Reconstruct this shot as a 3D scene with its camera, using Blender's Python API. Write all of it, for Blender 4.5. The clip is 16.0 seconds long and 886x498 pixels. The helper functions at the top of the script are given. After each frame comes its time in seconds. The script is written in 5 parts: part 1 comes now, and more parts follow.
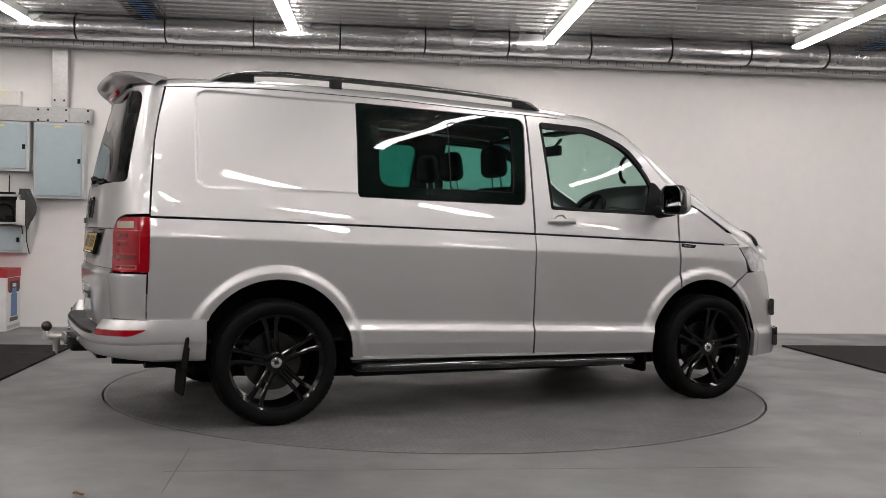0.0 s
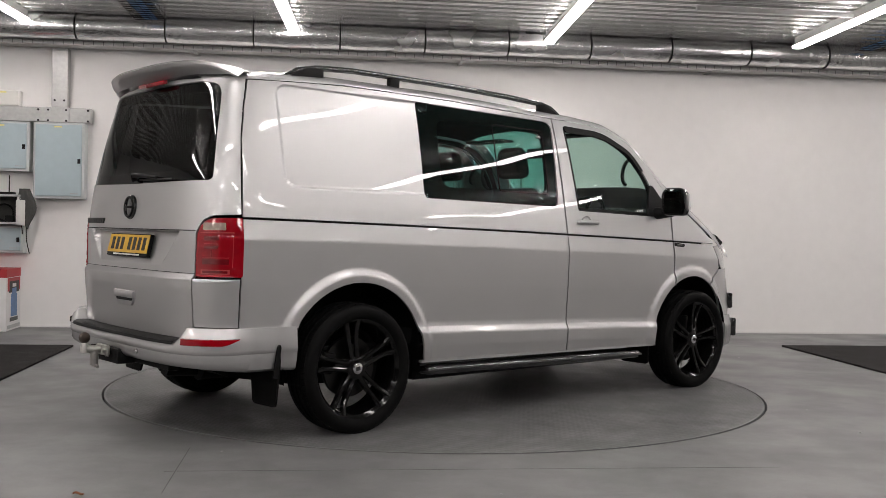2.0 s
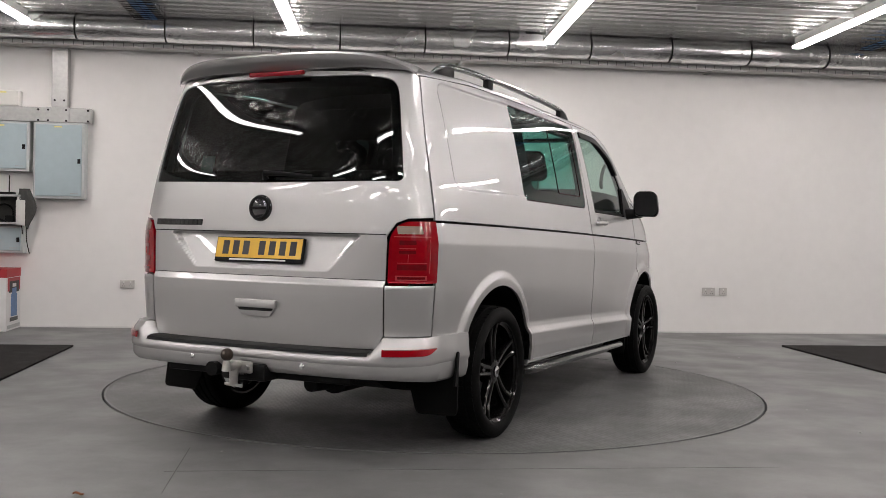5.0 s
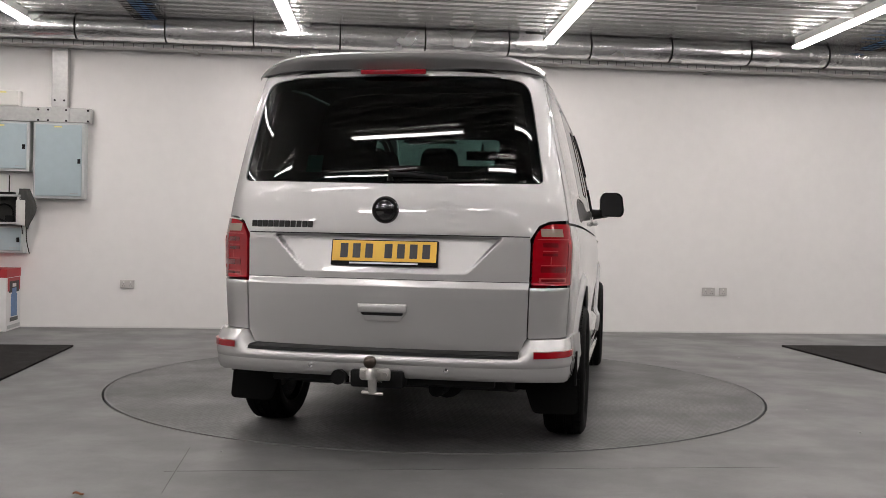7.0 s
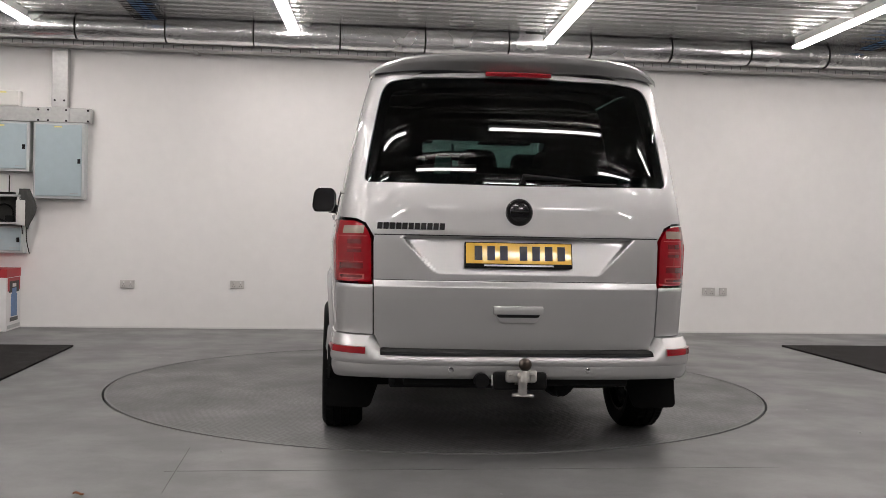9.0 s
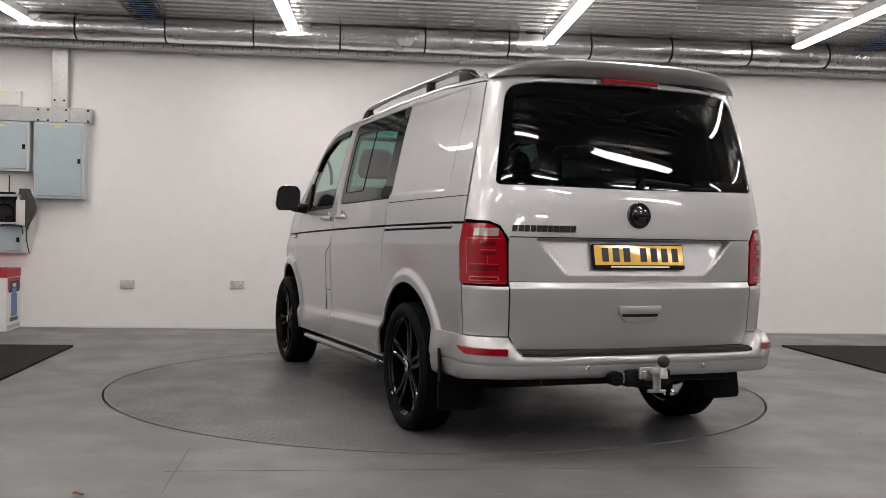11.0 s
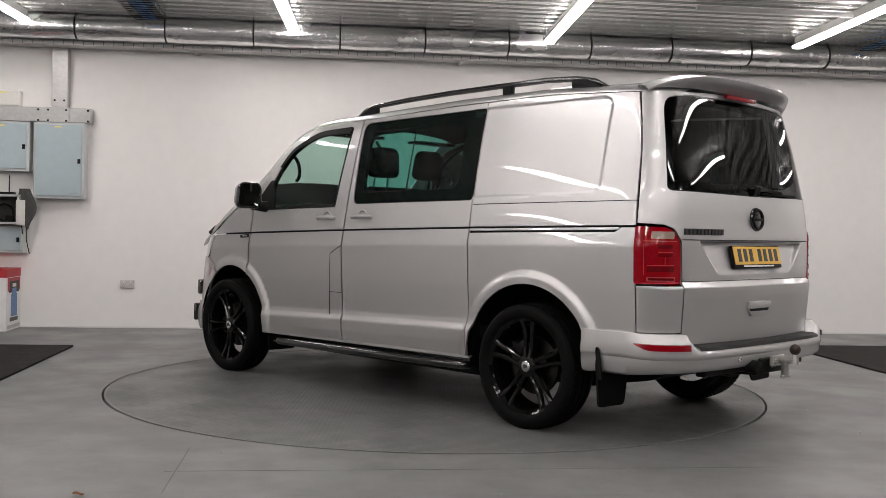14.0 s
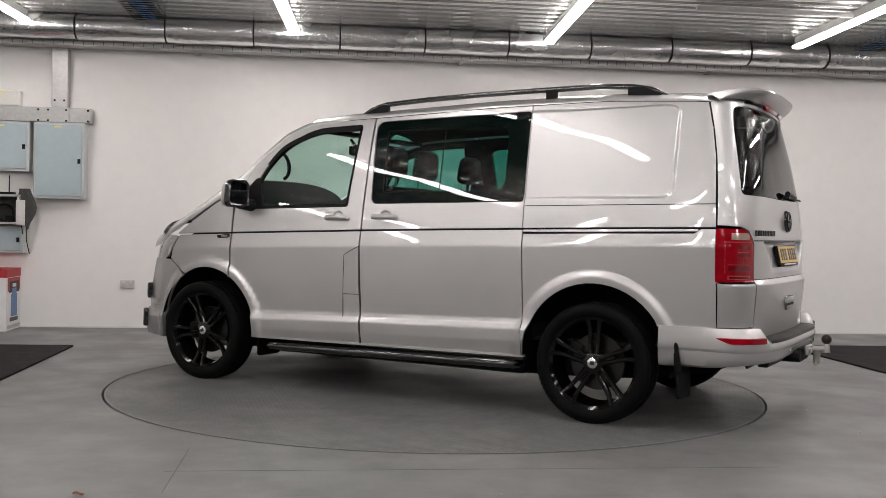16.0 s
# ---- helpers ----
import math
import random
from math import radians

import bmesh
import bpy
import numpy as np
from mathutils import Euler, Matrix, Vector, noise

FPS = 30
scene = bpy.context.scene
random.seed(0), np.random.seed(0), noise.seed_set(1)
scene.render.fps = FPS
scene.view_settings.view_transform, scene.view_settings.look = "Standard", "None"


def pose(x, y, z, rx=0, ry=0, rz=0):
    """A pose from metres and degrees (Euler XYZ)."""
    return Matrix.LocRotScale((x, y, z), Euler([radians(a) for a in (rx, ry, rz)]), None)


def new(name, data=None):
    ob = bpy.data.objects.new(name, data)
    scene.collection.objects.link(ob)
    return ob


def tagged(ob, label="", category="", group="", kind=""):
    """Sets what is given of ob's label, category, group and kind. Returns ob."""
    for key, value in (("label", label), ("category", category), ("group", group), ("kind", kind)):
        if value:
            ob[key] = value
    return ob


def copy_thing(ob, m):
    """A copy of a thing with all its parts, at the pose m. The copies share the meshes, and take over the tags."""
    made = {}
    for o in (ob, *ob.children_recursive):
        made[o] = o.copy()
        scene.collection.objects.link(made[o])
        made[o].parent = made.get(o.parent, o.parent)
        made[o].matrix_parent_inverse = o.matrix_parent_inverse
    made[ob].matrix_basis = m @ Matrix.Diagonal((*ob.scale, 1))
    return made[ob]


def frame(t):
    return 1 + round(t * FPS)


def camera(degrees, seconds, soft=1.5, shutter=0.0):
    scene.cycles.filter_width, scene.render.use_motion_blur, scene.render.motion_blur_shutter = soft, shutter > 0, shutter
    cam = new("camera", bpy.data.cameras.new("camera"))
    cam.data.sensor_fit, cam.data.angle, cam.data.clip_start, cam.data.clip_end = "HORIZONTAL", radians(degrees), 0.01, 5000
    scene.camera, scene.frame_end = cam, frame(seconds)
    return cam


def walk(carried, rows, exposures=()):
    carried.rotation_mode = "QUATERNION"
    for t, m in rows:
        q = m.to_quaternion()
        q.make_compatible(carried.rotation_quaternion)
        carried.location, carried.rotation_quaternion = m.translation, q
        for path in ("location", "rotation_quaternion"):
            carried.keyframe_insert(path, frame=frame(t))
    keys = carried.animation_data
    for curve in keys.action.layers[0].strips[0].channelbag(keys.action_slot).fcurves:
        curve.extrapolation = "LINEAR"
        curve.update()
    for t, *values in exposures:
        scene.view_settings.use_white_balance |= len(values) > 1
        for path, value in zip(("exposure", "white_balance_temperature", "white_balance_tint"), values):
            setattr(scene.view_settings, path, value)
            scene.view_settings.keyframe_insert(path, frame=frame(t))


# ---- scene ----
# ================= camera =================
# The room's back wall runs along x at y = 3.957; the turntable's middle is the origin.
EYE = (-0.791, -7.299, 1.111)
cam = camera(46.552, 16.0, soft=0.6)
CAM_POSE = pose(*EYE) @ pose(0, 0, 0, 0, 0, -6.470) @ pose(0, 0, 0, 90 - 1.073, 0, 0) @ pose(0, 0, 0, 0, 0, 1.1285)
walk(cam, [(0.0, CAM_POSE), (16.0, CAM_POSE)])

# ================= light =================
world = bpy.data.worlds.new("world")
scene.world = world
world.use_nodes = True
world.node_tree.nodes["Background"].inputs[0].default_value = (0.02, 0.02, 0.02, 1)
scene.view_settings.exposure = 0.0
TUBE_POWER = 41.0

# ================= materials =================


def nodes_of(name):
    m = bpy.data.materials.new(name)
    m.use_nodes = True
    nt = m.node_tree
    return m, nt, nt.nodes["Principled BSDF"]


def simple(name, col, rough=0.5, metal=0.0, var=0.12, scale=30.0, bump=0.0, bscale=200.0, coat=0.0, spec=0.5):
    """A surface with two scales of mottling in colour and roughness, and fine relief."""
    m, nt, b = nodes_of(name)
    tc = nt.nodes.new("ShaderNodeTexCoord")
    n1 = nt.nodes.new("ShaderNodeTexNoise")
    n1.inputs["Scale"].default_value, n1.inputs["Detail"].default_value = scale, 6
    nt.links.new(tc.outputs["Object"], n1.inputs["Vector"])
    n2 = nt.nodes.new("ShaderNodeTexNoise")
    n2.inputs["Scale"].default_value, n2.inputs["Detail"].default_value = scale * 0.08, 4
    nt.links.new(tc.outputs["Object"], n2.inputs["Vector"])
    add = nt.nodes.new("ShaderNodeMath")
    add.operation = "ADD"
    nt.links.new(n1.outputs["Fac"], add.inputs[0])
    nt.links.new(n2.outputs["Fac"], add.inputs[1])
    mr = nt.nodes.new("ShaderNodeMapRange")
    mr.inputs["From Min"].default_value, mr.inputs["From Max"].default_value = 0.6, 1.4
    nt.links.new(add.outputs[0], mr.inputs["Value"])
    mix = nt.nodes.new("ShaderNodeMix")
    mix.data_type = "RGBA"
    nt.links.new(mr.outputs[0], mix.inputs["Factor"])
    mix.inputs["A"].default_value = (*[c * (1 - var) for c in col], 1)
    mix.inputs["B"].default_value = (*[min(1, c * (1 + var)) for c in col], 1)
    nt.links.new(mix.outputs["Result"], b.inputs["Base Color"])
    rr = nt.nodes.new("ShaderNodeMapRange")
    rr.inputs["To Min"].default_value, rr.inputs["To Max"].default_value = max(0.02, rough * (1 - var)), min(1, rough * (1 + var))
    nt.links.new(n2.outputs["Fac"], rr.inputs["Value"])
    nt.links.new(rr.outputs[0], b.inputs["Roughness"])
    b.inputs["Metallic"].default_value = metal
    b.inputs["Coat Weight"].default_value = coat
    b.inputs["Coat Roughness"].default_value = 0.04
    b.inputs["Specular IOR Level"].default_value = spec
    if bump:
        n3 = nt.nodes.new("ShaderNodeTexNoise")
        n3.inputs["Scale"].default_value, n3.inputs["Detail"].default_value = bscale, 3
        nt.links.new(tc.outputs["Object"], n3.inputs["Vector"])
        bp = nt.nodes.new("ShaderNodeBump")
        bp.inputs["Strength"].default_value, bp.inputs["Distance"].default_value = bump, 0.01
        nt.links.new(n3.outputs["Fac"], bp.inputs["Height"])
        nt.links.new(bp.outputs[0], b.inputs["Normal"])
    return m


def glass(name, tint, rough=0.0):
    """A tinted pane: coloured transmission under a clear mirror-like face."""
    m, nt, b = nodes_of(name)
    nt.nodes.remove(b)
    tr = nt.nodes.new("ShaderNodeBsdfTransparent")
    tr.inputs[0].default_value = (*tint, 1)
    gl = nt.nodes.new("ShaderNodeBsdfGlossy")
    gl.inputs["Roughness"].default_value = rough
    fr = nt.nodes.new("ShaderNodeFresnel")
    fr.inputs[0].default_value = 1.52
    mx = nt.nodes.new("ShaderNodeMixShader")
    nt.links.new(fr.outputs[0], mx.inputs[0])
    nt.links.new(tr.outputs[0], mx.inputs[1])
    nt.links.new(gl.outputs[0], mx.inputs[2])
    nt.links.new(mx.outputs[0], nt.nodes["Material Output"].inputs[0])
    return m


def glow(name, col, strength):
    m, nt, b = nodes_of(name)
    b.inputs["Base Color"].default_value = (0.9, 0.9, 0.9, 1)
    b.inputs["Emission Color"].default_value = (*col, 1)
    b.inputs["Emission Strength"].default_value = strength
    return m


def paint_silver():
    """Silver metallic lacquer: fine flake under a clear coat."""
    m, nt, b = nodes_of("silver_paint")
    tc = nt.nodes.new("ShaderNodeTexCoord")
    v = nt.nodes.new("ShaderNodeTexVoronoi")
    v.inputs["Scale"].default_value = 1400
    nt.links.new(tc.outputs["Object"], v.inputs["Vector"])
    n = nt.nodes.new("ShaderNodeTexNoise")
    n.inputs["Scale"].default_value = 3
    nt.links.new(tc.outputs["Object"], n.inputs["Vector"])
    mix = nt.nodes.new("ShaderNodeMix")
    mix.data_type = "RGBA"
    mix.inputs["A"].default_value, mix.inputs["B"].default_value = (0.47, 0.469, 0.467, 1), (0.53, 0.529, 0.527, 1)
    ad = nt.nodes.new("ShaderNodeMath")
    ad.operation = "MULTIPLY"
    nt.links.new(v.outputs["Color"], ad.inputs[0])
    nt.links.new(n.outputs["Fac"], ad.inputs[1])
    nt.links.new(ad.outputs[0], mix.inputs["Factor"])
    nt.links.new(mix.outputs["Result"], b.inputs["Base Color"])
    b.inputs["Metallic"].default_value = 0.86
    b.inputs["Roughness"].default_value = 0.45
    b.inputs["Coat Weight"].default_value = 1.0
    b.inputs["Coat Roughness"].default_value = 0.015
    return m


def floor_paint():
    """Grey floor paint, scuffed and worn, with soft stains and tyre marks."""
    m, nt, b = nodes_of("floor_paint")
    tc = nt.nodes.new("ShaderNodeTexCoord")

    def noise_(scale, detail, stretch=(1, 1, 1), rough=0.55):
        mp = nt.nodes.new("ShaderNodeMapping")
        mp.inputs["Scale"].default_value = stretch
        nt.links.new(tc.outputs["Object"], mp.inputs[0])
        n = nt.nodes.new("ShaderNodeTexNoise")
        n.inputs["Scale"].default_value, n.inputs["Detail"].default_value, n.inputs["Roughness"].default_value = scale, detail, rough
        nt.links.new(mp.outputs[0], n.inputs["Vector"])
        return n.outputs["Fac"]

    def ramp(src, lo, hi, a, c):
        r = nt.nodes.new("ShaderNodeMapRange")
        r.interpolation_type = "SMOOTHSTEP"
        for k, val in (("From Min", lo), ("From Max", hi), ("To Min", a), ("To Max", c)):
            r.inputs[k].default_value = val
        nt.links.new(src, r.inputs["Value"])
        return r.outputs[0]

    def mul(a, c):
        x = nt.nodes.new("ShaderNodeMath")
        x.operation = "MULTIPLY"
        nt.links.new(a, x.inputs[0])
        nt.links.new(c, x.inputs[1])
        return x.outputs[0]

    tone = mul(mul(ramp(noise_(0.7, 4), 0.3, 0.7, 0.9, 1.1), ramp(noise_(6, 6), 0.3, 0.7, 0.94, 1.05)), mul(ramp(noise_(60, 3), 0.3, 0.7, 0.97, 1.03), ramp(noise_(2.0, 8, (0.35, 2.2, 1), 0.7), 0.58, 0.74, 1.0, 0.78)))
    tone = mul(tone, ramp(noise_(9, 2), 0.74, 0.78, 1.0, 1.18))
    hsv = nt.nodes.new("ShaderNodeMix")
    hsv.data_type = "RGBA"
    hsv.blend_type = "MULTIPLY"
    hsv.inputs["Factor"].default_value = 1
    hsv.inputs["A"].default_value = (0.140, 0.1400, 0.1400, 1)
    cmb = nt.nodes.new("ShaderNodeCombineColor")
    for i in range(3):
        nt.links.new(tone, cmb.inputs[i])
    nt.links.new(cmb.outputs[0], hsv.inputs["B"])
    nt.links.new(hsv.outputs["Result"], b.inputs["Base Color"])
    nt.links.new(ramp(noise_(1.6, 5), 0.3, 0.7, 0.34, 0.55), b.inputs["Roughness"])
    bp = nt.nodes.new("ShaderNodeBump")
    bp.inputs["Strength"].default_value, bp.inputs["Distance"].default_value = 0.12, 0.004
    nt.links.new(noise_(90, 3), bp.inputs["Height"])
    nt.links.new(bp.outputs[0], b.inputs["Normal"])
    return m


def tread_paint():
    """Grey painted steel with a five-bar tread pattern, worn smooth in places."""
    m = floor_paint()
    m.name = "tread_paint"
    m.node_tree.nodes["Principled BSDF"].inputs["Specular IOR Level"].default_value = 0.3
    m.node_tree.nodes["Mix"].inputs["A"].default_value = (0.112, 0.112, 0.112, 1)
    nt = m.node_tree
    b = nt.nodes["Principled BSDF"]
    tc = nt.nodes.new("ShaderNodeTexCoord")
    waves = []
    for ang in (45, -45):
        mp = nt.nodes.new("ShaderNodeMapping")
        mp.inputs["Rotation"].default_value = (0, 0, radians(ang))
        nt.links.new(tc.outputs["Object"], mp.inputs[0])
        w = nt.nodes.new("ShaderNodeTexWave")
        w.inputs["Scale"].default_value = 11
        nt.links.new(mp.outputs[0], w.inputs["Vector"])
        waves.append(w)
    ck = nt.nodes.new("ShaderNodeTexChecker")
    ck.inputs["Scale"].default_value = 26
    mp = nt.nodes.new("ShaderNodeMapping")
    mp.inputs["Rotation"].default_value = (0, 0, radians(45))
    nt.links.new(tc.outputs["Object"], mp.inputs[0])
    nt.links.new(mp.outputs[0], ck.inputs["Vector"])
    mx = nt.nodes.new("ShaderNodeMix")
    nt.links.new(ck.outputs["Fac"], mx.inputs["Factor"])
    nt.links.new(waves[0].outputs["Fac"], mx.inputs["A"])
    nt.links.new(waves[1].outputs["Fac"], mx.inputs["B"])
    bp = nt.nodes.new("ShaderNodeBump")
    bp.inputs["Strength"].default_value, bp.inputs["Distance"].default_value = 0.28, 0.004
    nt.links.new(mx.outputs["Result"], bp.inputs["Height"])
    nt.links.new(bp.outputs[0], b.inputs["Normal"])
    return m


def foil():
    """Crinkled aluminium foil lagging."""
    m, nt, b = nodes_of("foil")
    tc = nt.nodes.new("ShaderNodeTexCoord")
    b.inputs["Base Color"].default_value = (0.72, 0.72, 0.72, 1)
    b.inputs["Metallic"].default_value = 1.0
    n0 = nt.nodes.new("ShaderNodeTexNoise")
    n0.inputs["Scale"].default_value = 2.5
    nt.links.new(tc.outputs["Object"], n0.inputs["Vector"])
    r = nt.nodes.new("ShaderNodeMapRange")
    r.inputs["To Min"].default_value, r.inputs["To Max"].default_value = 0.16, 0.34
    nt.links.new(n0.outputs["Fac"], r.inputs["Value"])
    nt.links.new(r.outputs[0], b.inputs["Roughness"])
    last = None
    for sc, st, d, mus in ((7, 0.35, 0.03, 4), (38, 0.35, 0.006, 8)):
        n = nt.nodes.new("ShaderNodeTexNoise")
        n.inputs["Scale"].default_value, n.inputs["Detail"].default_value, n.inputs["Distortion"].default_value = sc, mus, 1.2
        nt.links.new(tc.outputs["Object"], n.inputs["Vector"])
        bp = nt.nodes.new("ShaderNodeBump")
        bp.inputs["Strength"].default_value, bp.inputs["Distance"].default_value = st, d
        nt.links.new(n.outputs["Fac"], bp.inputs["Height"])
        if last:
            nt.links.new(last.outputs[0], bp.inputs["Normal"])
        last = bp
    nt.links.new(last.outputs[0], b.inputs["Normal"])
    return m


M = dict(
    wall=simple("wall_paint", (0.80, 0.785, 0.77), 0.75, 0, 0.03, 9, 0.06, 120),
    wall_dark=simple("dark_end_wall", (0.10, 0.10, 0.105), 0.6, 0, 0.15, 9, 0.06, 120),
    floor=floor_paint(), tread=tread_paint(), foil=foil(),
    deck=simple("galvanised_deck", (0.70, 0.70, 0.69), 0.22, 0.80, 0.10, 14, 0.02, 40),
    galv=simple("galvanised_steel", (0.40, 0.40, 0.39), 0.42, 0.45, 0.15, 25, 0.05, 90),
    white_plastic=simple("white_plastic", (0.66, 0.65, 0.62), 0.4, 0, 0.04, 20),
    cabinet=simple("cabinet_enamel", (0.36, 0.44, 0.47), 0.42, 0, 0.06, 12, 0.04, 300),
    cabinet_edge=simple("cabinet_edge_enamel", (0.48, 0.50, 0.50), 0.45, 0, 0.06, 12),
    label=simple("label_yellow", (0.75, 0.68, 0.25), 0.6, 0, 0.08, 40),
    black=simple("black_plastic", (0.006, 0.006, 0.0062), 0.5, 0, 0.2, 60, 0.08, 300, spec=0.12),
    gloss_black=simple("gloss_black", (0.008, 0.008, 0.009), 0.12, 0, 0.2, 20, coat=1.0),
    rubber=simple("rubber", (0.0045, 0.0045, 0.0045), 0.6, 0, 0.3, 50, 0.15, 250, spec=0.06),
    mat=simple("rubber_mat", (0.013, 0.0115, 0.011), 0.85, 0, 0.3, 60, 0.5, 150, spec=0.15),
    trim=simple("cabin_trim", (0.008, 0.008, 0.0085), 0.8, 0, 0.2, 30, 0.1, 200, spec=0.25),
    cloth=simple("seat_cloth", (0.008, 0.008, 0.009), 0.9, 0, 0.3, 90, 0.25, 400, spec=0.2),
    paint=paint_silver(),
    red=simple("red_lens", (0.24, 0.001, 0.006), 0.08, 0, 0.12, 25, coat=0.5, spec=0.3),
    red_edge=simple("red_lens_edge", (0.40, 0.045, 0.05), 0.12, 0, 0.12, 25, coat=1.0),
    slot=simple("slot_grey", (0.12, 0.12, 0.118), 0.6, 0.2, 0.1, 30),
    socket=simple("socket_plastic", (0.52, 0.50, 0.48), 0.35, 0, 0.06, 20),
    red_deep=simple("red_lens_deep", (0.13, 0.001, 0.004), 0.15, 0, 0.15, 25, coat=1.0),
    lens_clear=simple("smoked_lens", (0.30, 0.22, 0.18), 0.15, 0.1, 0.1, 25, coat=1.0),
    headlamp=simple("headlamp_lens", (0.42, 0.42, 0.43), 0.10, 0.6, 0.7, 40, coat=1.0),
    ball=simple("greasy_ball", (0.045, 0.033, 0.025), 0.3, 0.5, 0.3, 40),
    sticker=simple("sticker_green", (0.16, 0.42, 0.34), 0.6, 0, 0.1, 40),
    chrome=simple("chrome", (0.75, 0.75, 0.76), 0.1, 1.0, 0.05, 20),
    steel=simple("worn_steel", (0.45, 0.44, 0.42), 0.38, 0.9, 0.25, 35, 0.15, 120),
    disc=simple("brake_disc", (0.045, 0.044, 0.043), 0.3, 1.0, 0.15, 15),
    wheel=simple("wheel_gloss_black", (0.003, 0.003, 0.003), 0.10, 0, 0.2, 20, spec=0.3),
    plate=simple("plate_yellow", (0.70, 0.41, 0.03), 0.35, 0, 0.05, 25, coat=0.6),
    mark=simple("black_marking", (0.012, 0.012, 0.012), 0.4, 0, 0.1, 40),
    whitish=simple("white_marking", (0.7, 0.7, 0.68), 0.5, 0, 0.05, 30),
    blue_cable=simple("blue_cable", (0.03, 0.14, 0.34), 0.45, 0, 0.2, 40),
    card=simple("printed_card", (0.72, 0.71, 0.70), 0.55, 0, 0.08, 12),
    card_red=simple("printed_card_red", (0.36, 0.016, 0.024), 0.5, 0, 0.08, 12),
    card_blue=simple("printed_card_blue", (0.10, 0.20, 0.40), 0.5, 0, 0.25, 18),
    fabric=simple("grey_cloth", (0.055, 0.055, 0.052), 0.9, 0, 0.2, 60, 0.3, 200),
    leaf=simple("dry_leaf", (0.28, 0.10, 0.04), 0.7, 0, 0.3, 60),
    glass_door=glass("door_glass", (0.62, 0.80, 0.74)),
    glass_rear=glass("privacy_glass", (0.12, 0.41, 0.35)),
    glass_gate=glass("tailgate_glass", (0.05, 0.095, 0.088)),
    glass_screen=glass("windscreen_glass", (0.72, 0.85, 0.80)),
    mirror=simple("mirror_glass", (0.28, 0.28, 0.28), 0.02, 1.0, 0.01, 5),
    tube=glow("tube_glow", (1.0, 0.935, 0.915), TUBE_POWER),
)

# ================= mesh helpers =================


def link(name, bm, mat, parent=None, label="", smooth=False, m=None):
    me = bpy.data.meshes.new(name)
    bm.to_mesh(me)
    bm.free()
    for mt in mat if isinstance(mat, (list, tuple)) else [mat]:
        me.materials.append(mt)
    if smooth:
        me.set_sharp_from_angle(angle=radians(38))
        for p in me.polygons:
            p.use_smooth = True
    ob = new(name, me)
    if m is not None:
        ob.matrix_basis = m
    if parent:
        ob.parent = parent
    if label:
        ob["label"] = label
    return ob


def part(name, bm, mat, parent, label="", smooth=True, m=None):
    return link(name, bm, mat, parent, label, smooth, m)


def box_bm(x0, x1, y0, y1, z0, z1, bevel=0.0, bm=None, seg=2, mat=0):
    own = bmesh.new()
    r = bmesh.ops.create_cube(own, size=1)
    for v in r["verts"]:
        v.co = Vector((x0 + (v.co.x + 0.5) * (x1 - x0), y0 + (v.co.y + 0.5) * (y1 - y0), z0 + (v.co.z + 0.5) * (z1 - z0)))
    if bevel:
        bmesh.ops.bevel(own, geom=own.edges[:], offset=bevel, segments=seg, profile=0.5, affect="EDGES", clamp_overlap=True)
    return merge(bm, own, mat)


def merge(bm, own, mat=0):
    """Adds the bmesh own to bm (or returns own where there is none)."""
    for f in own.faces:
        f.material_index = mat
    if bm is None:
        return own
    vs = {v: bm.verts.new(v.co) for v in own.verts}
    for f in own.faces:
        g = bm.faces.new([vs[v] for v in f.verts])
        g.material_index, g.smooth = f.material_index, f.smooth
    own.free()
    return bm


def moved(bm, m):
    bmesh.ops.transform(bm, matrix=m, verts=bm.verts[:])
    return bm


def tube_bm(points, r, seg=10, bm=None, cap=True, mat=0):
    """A round bar along points; r is a number or one for each point."""
    own = bmesh.new()
    pts = [Vector(p) for p in points]
    rings = []
    up = None
    for i, p in enumerate(pts):
        d = (pts[min(i + 1, len(pts) - 1)] - pts[max(i - 1, 0)]).normalized()
        if up is None:
            up = d.orthogonal().normalized()
        up = (up - d * up.dot(d)).normalized()
        side_ = d.cross(up)
        rad = r[i] if isinstance(r, (list, tuple)) else r
        rings.append([own.verts.new(p + rad * (math.cos(a) * up + math.sin(a) * side_)) for a in [2 * math.pi * k / seg for k in range(seg)]])
    for a, b in zip(rings, rings[1:]):
        for k in range(seg):
            own.faces.new((a[k], a[(k + 1) % seg], b[(k + 1) % seg], b[k]))
    if cap:
        own.faces.new(rings[0][::-1])
        own.faces.new(rings[-1])
    return merge(bm, own, mat)


def lathe_bm(profile, seg=48, bm=None, mat=0, axis="Y"):
    """Turns (radius, along) points about the y axis."""
    own = bmesh.new()
    rings = [[own.verts.new((r * math.cos(2 * math.pi * k / seg), y, r * math.sin(2 * math.pi * k / seg))) for k in range(seg)] for r, y in profile]
    for a, b in zip(rings, rings[1:]):
        for k in range(seg):
            own.faces.new((a[k], b[k], b[(k + 1) % seg], a[(k + 1) % seg]))
    return merge(bm, own, mat)


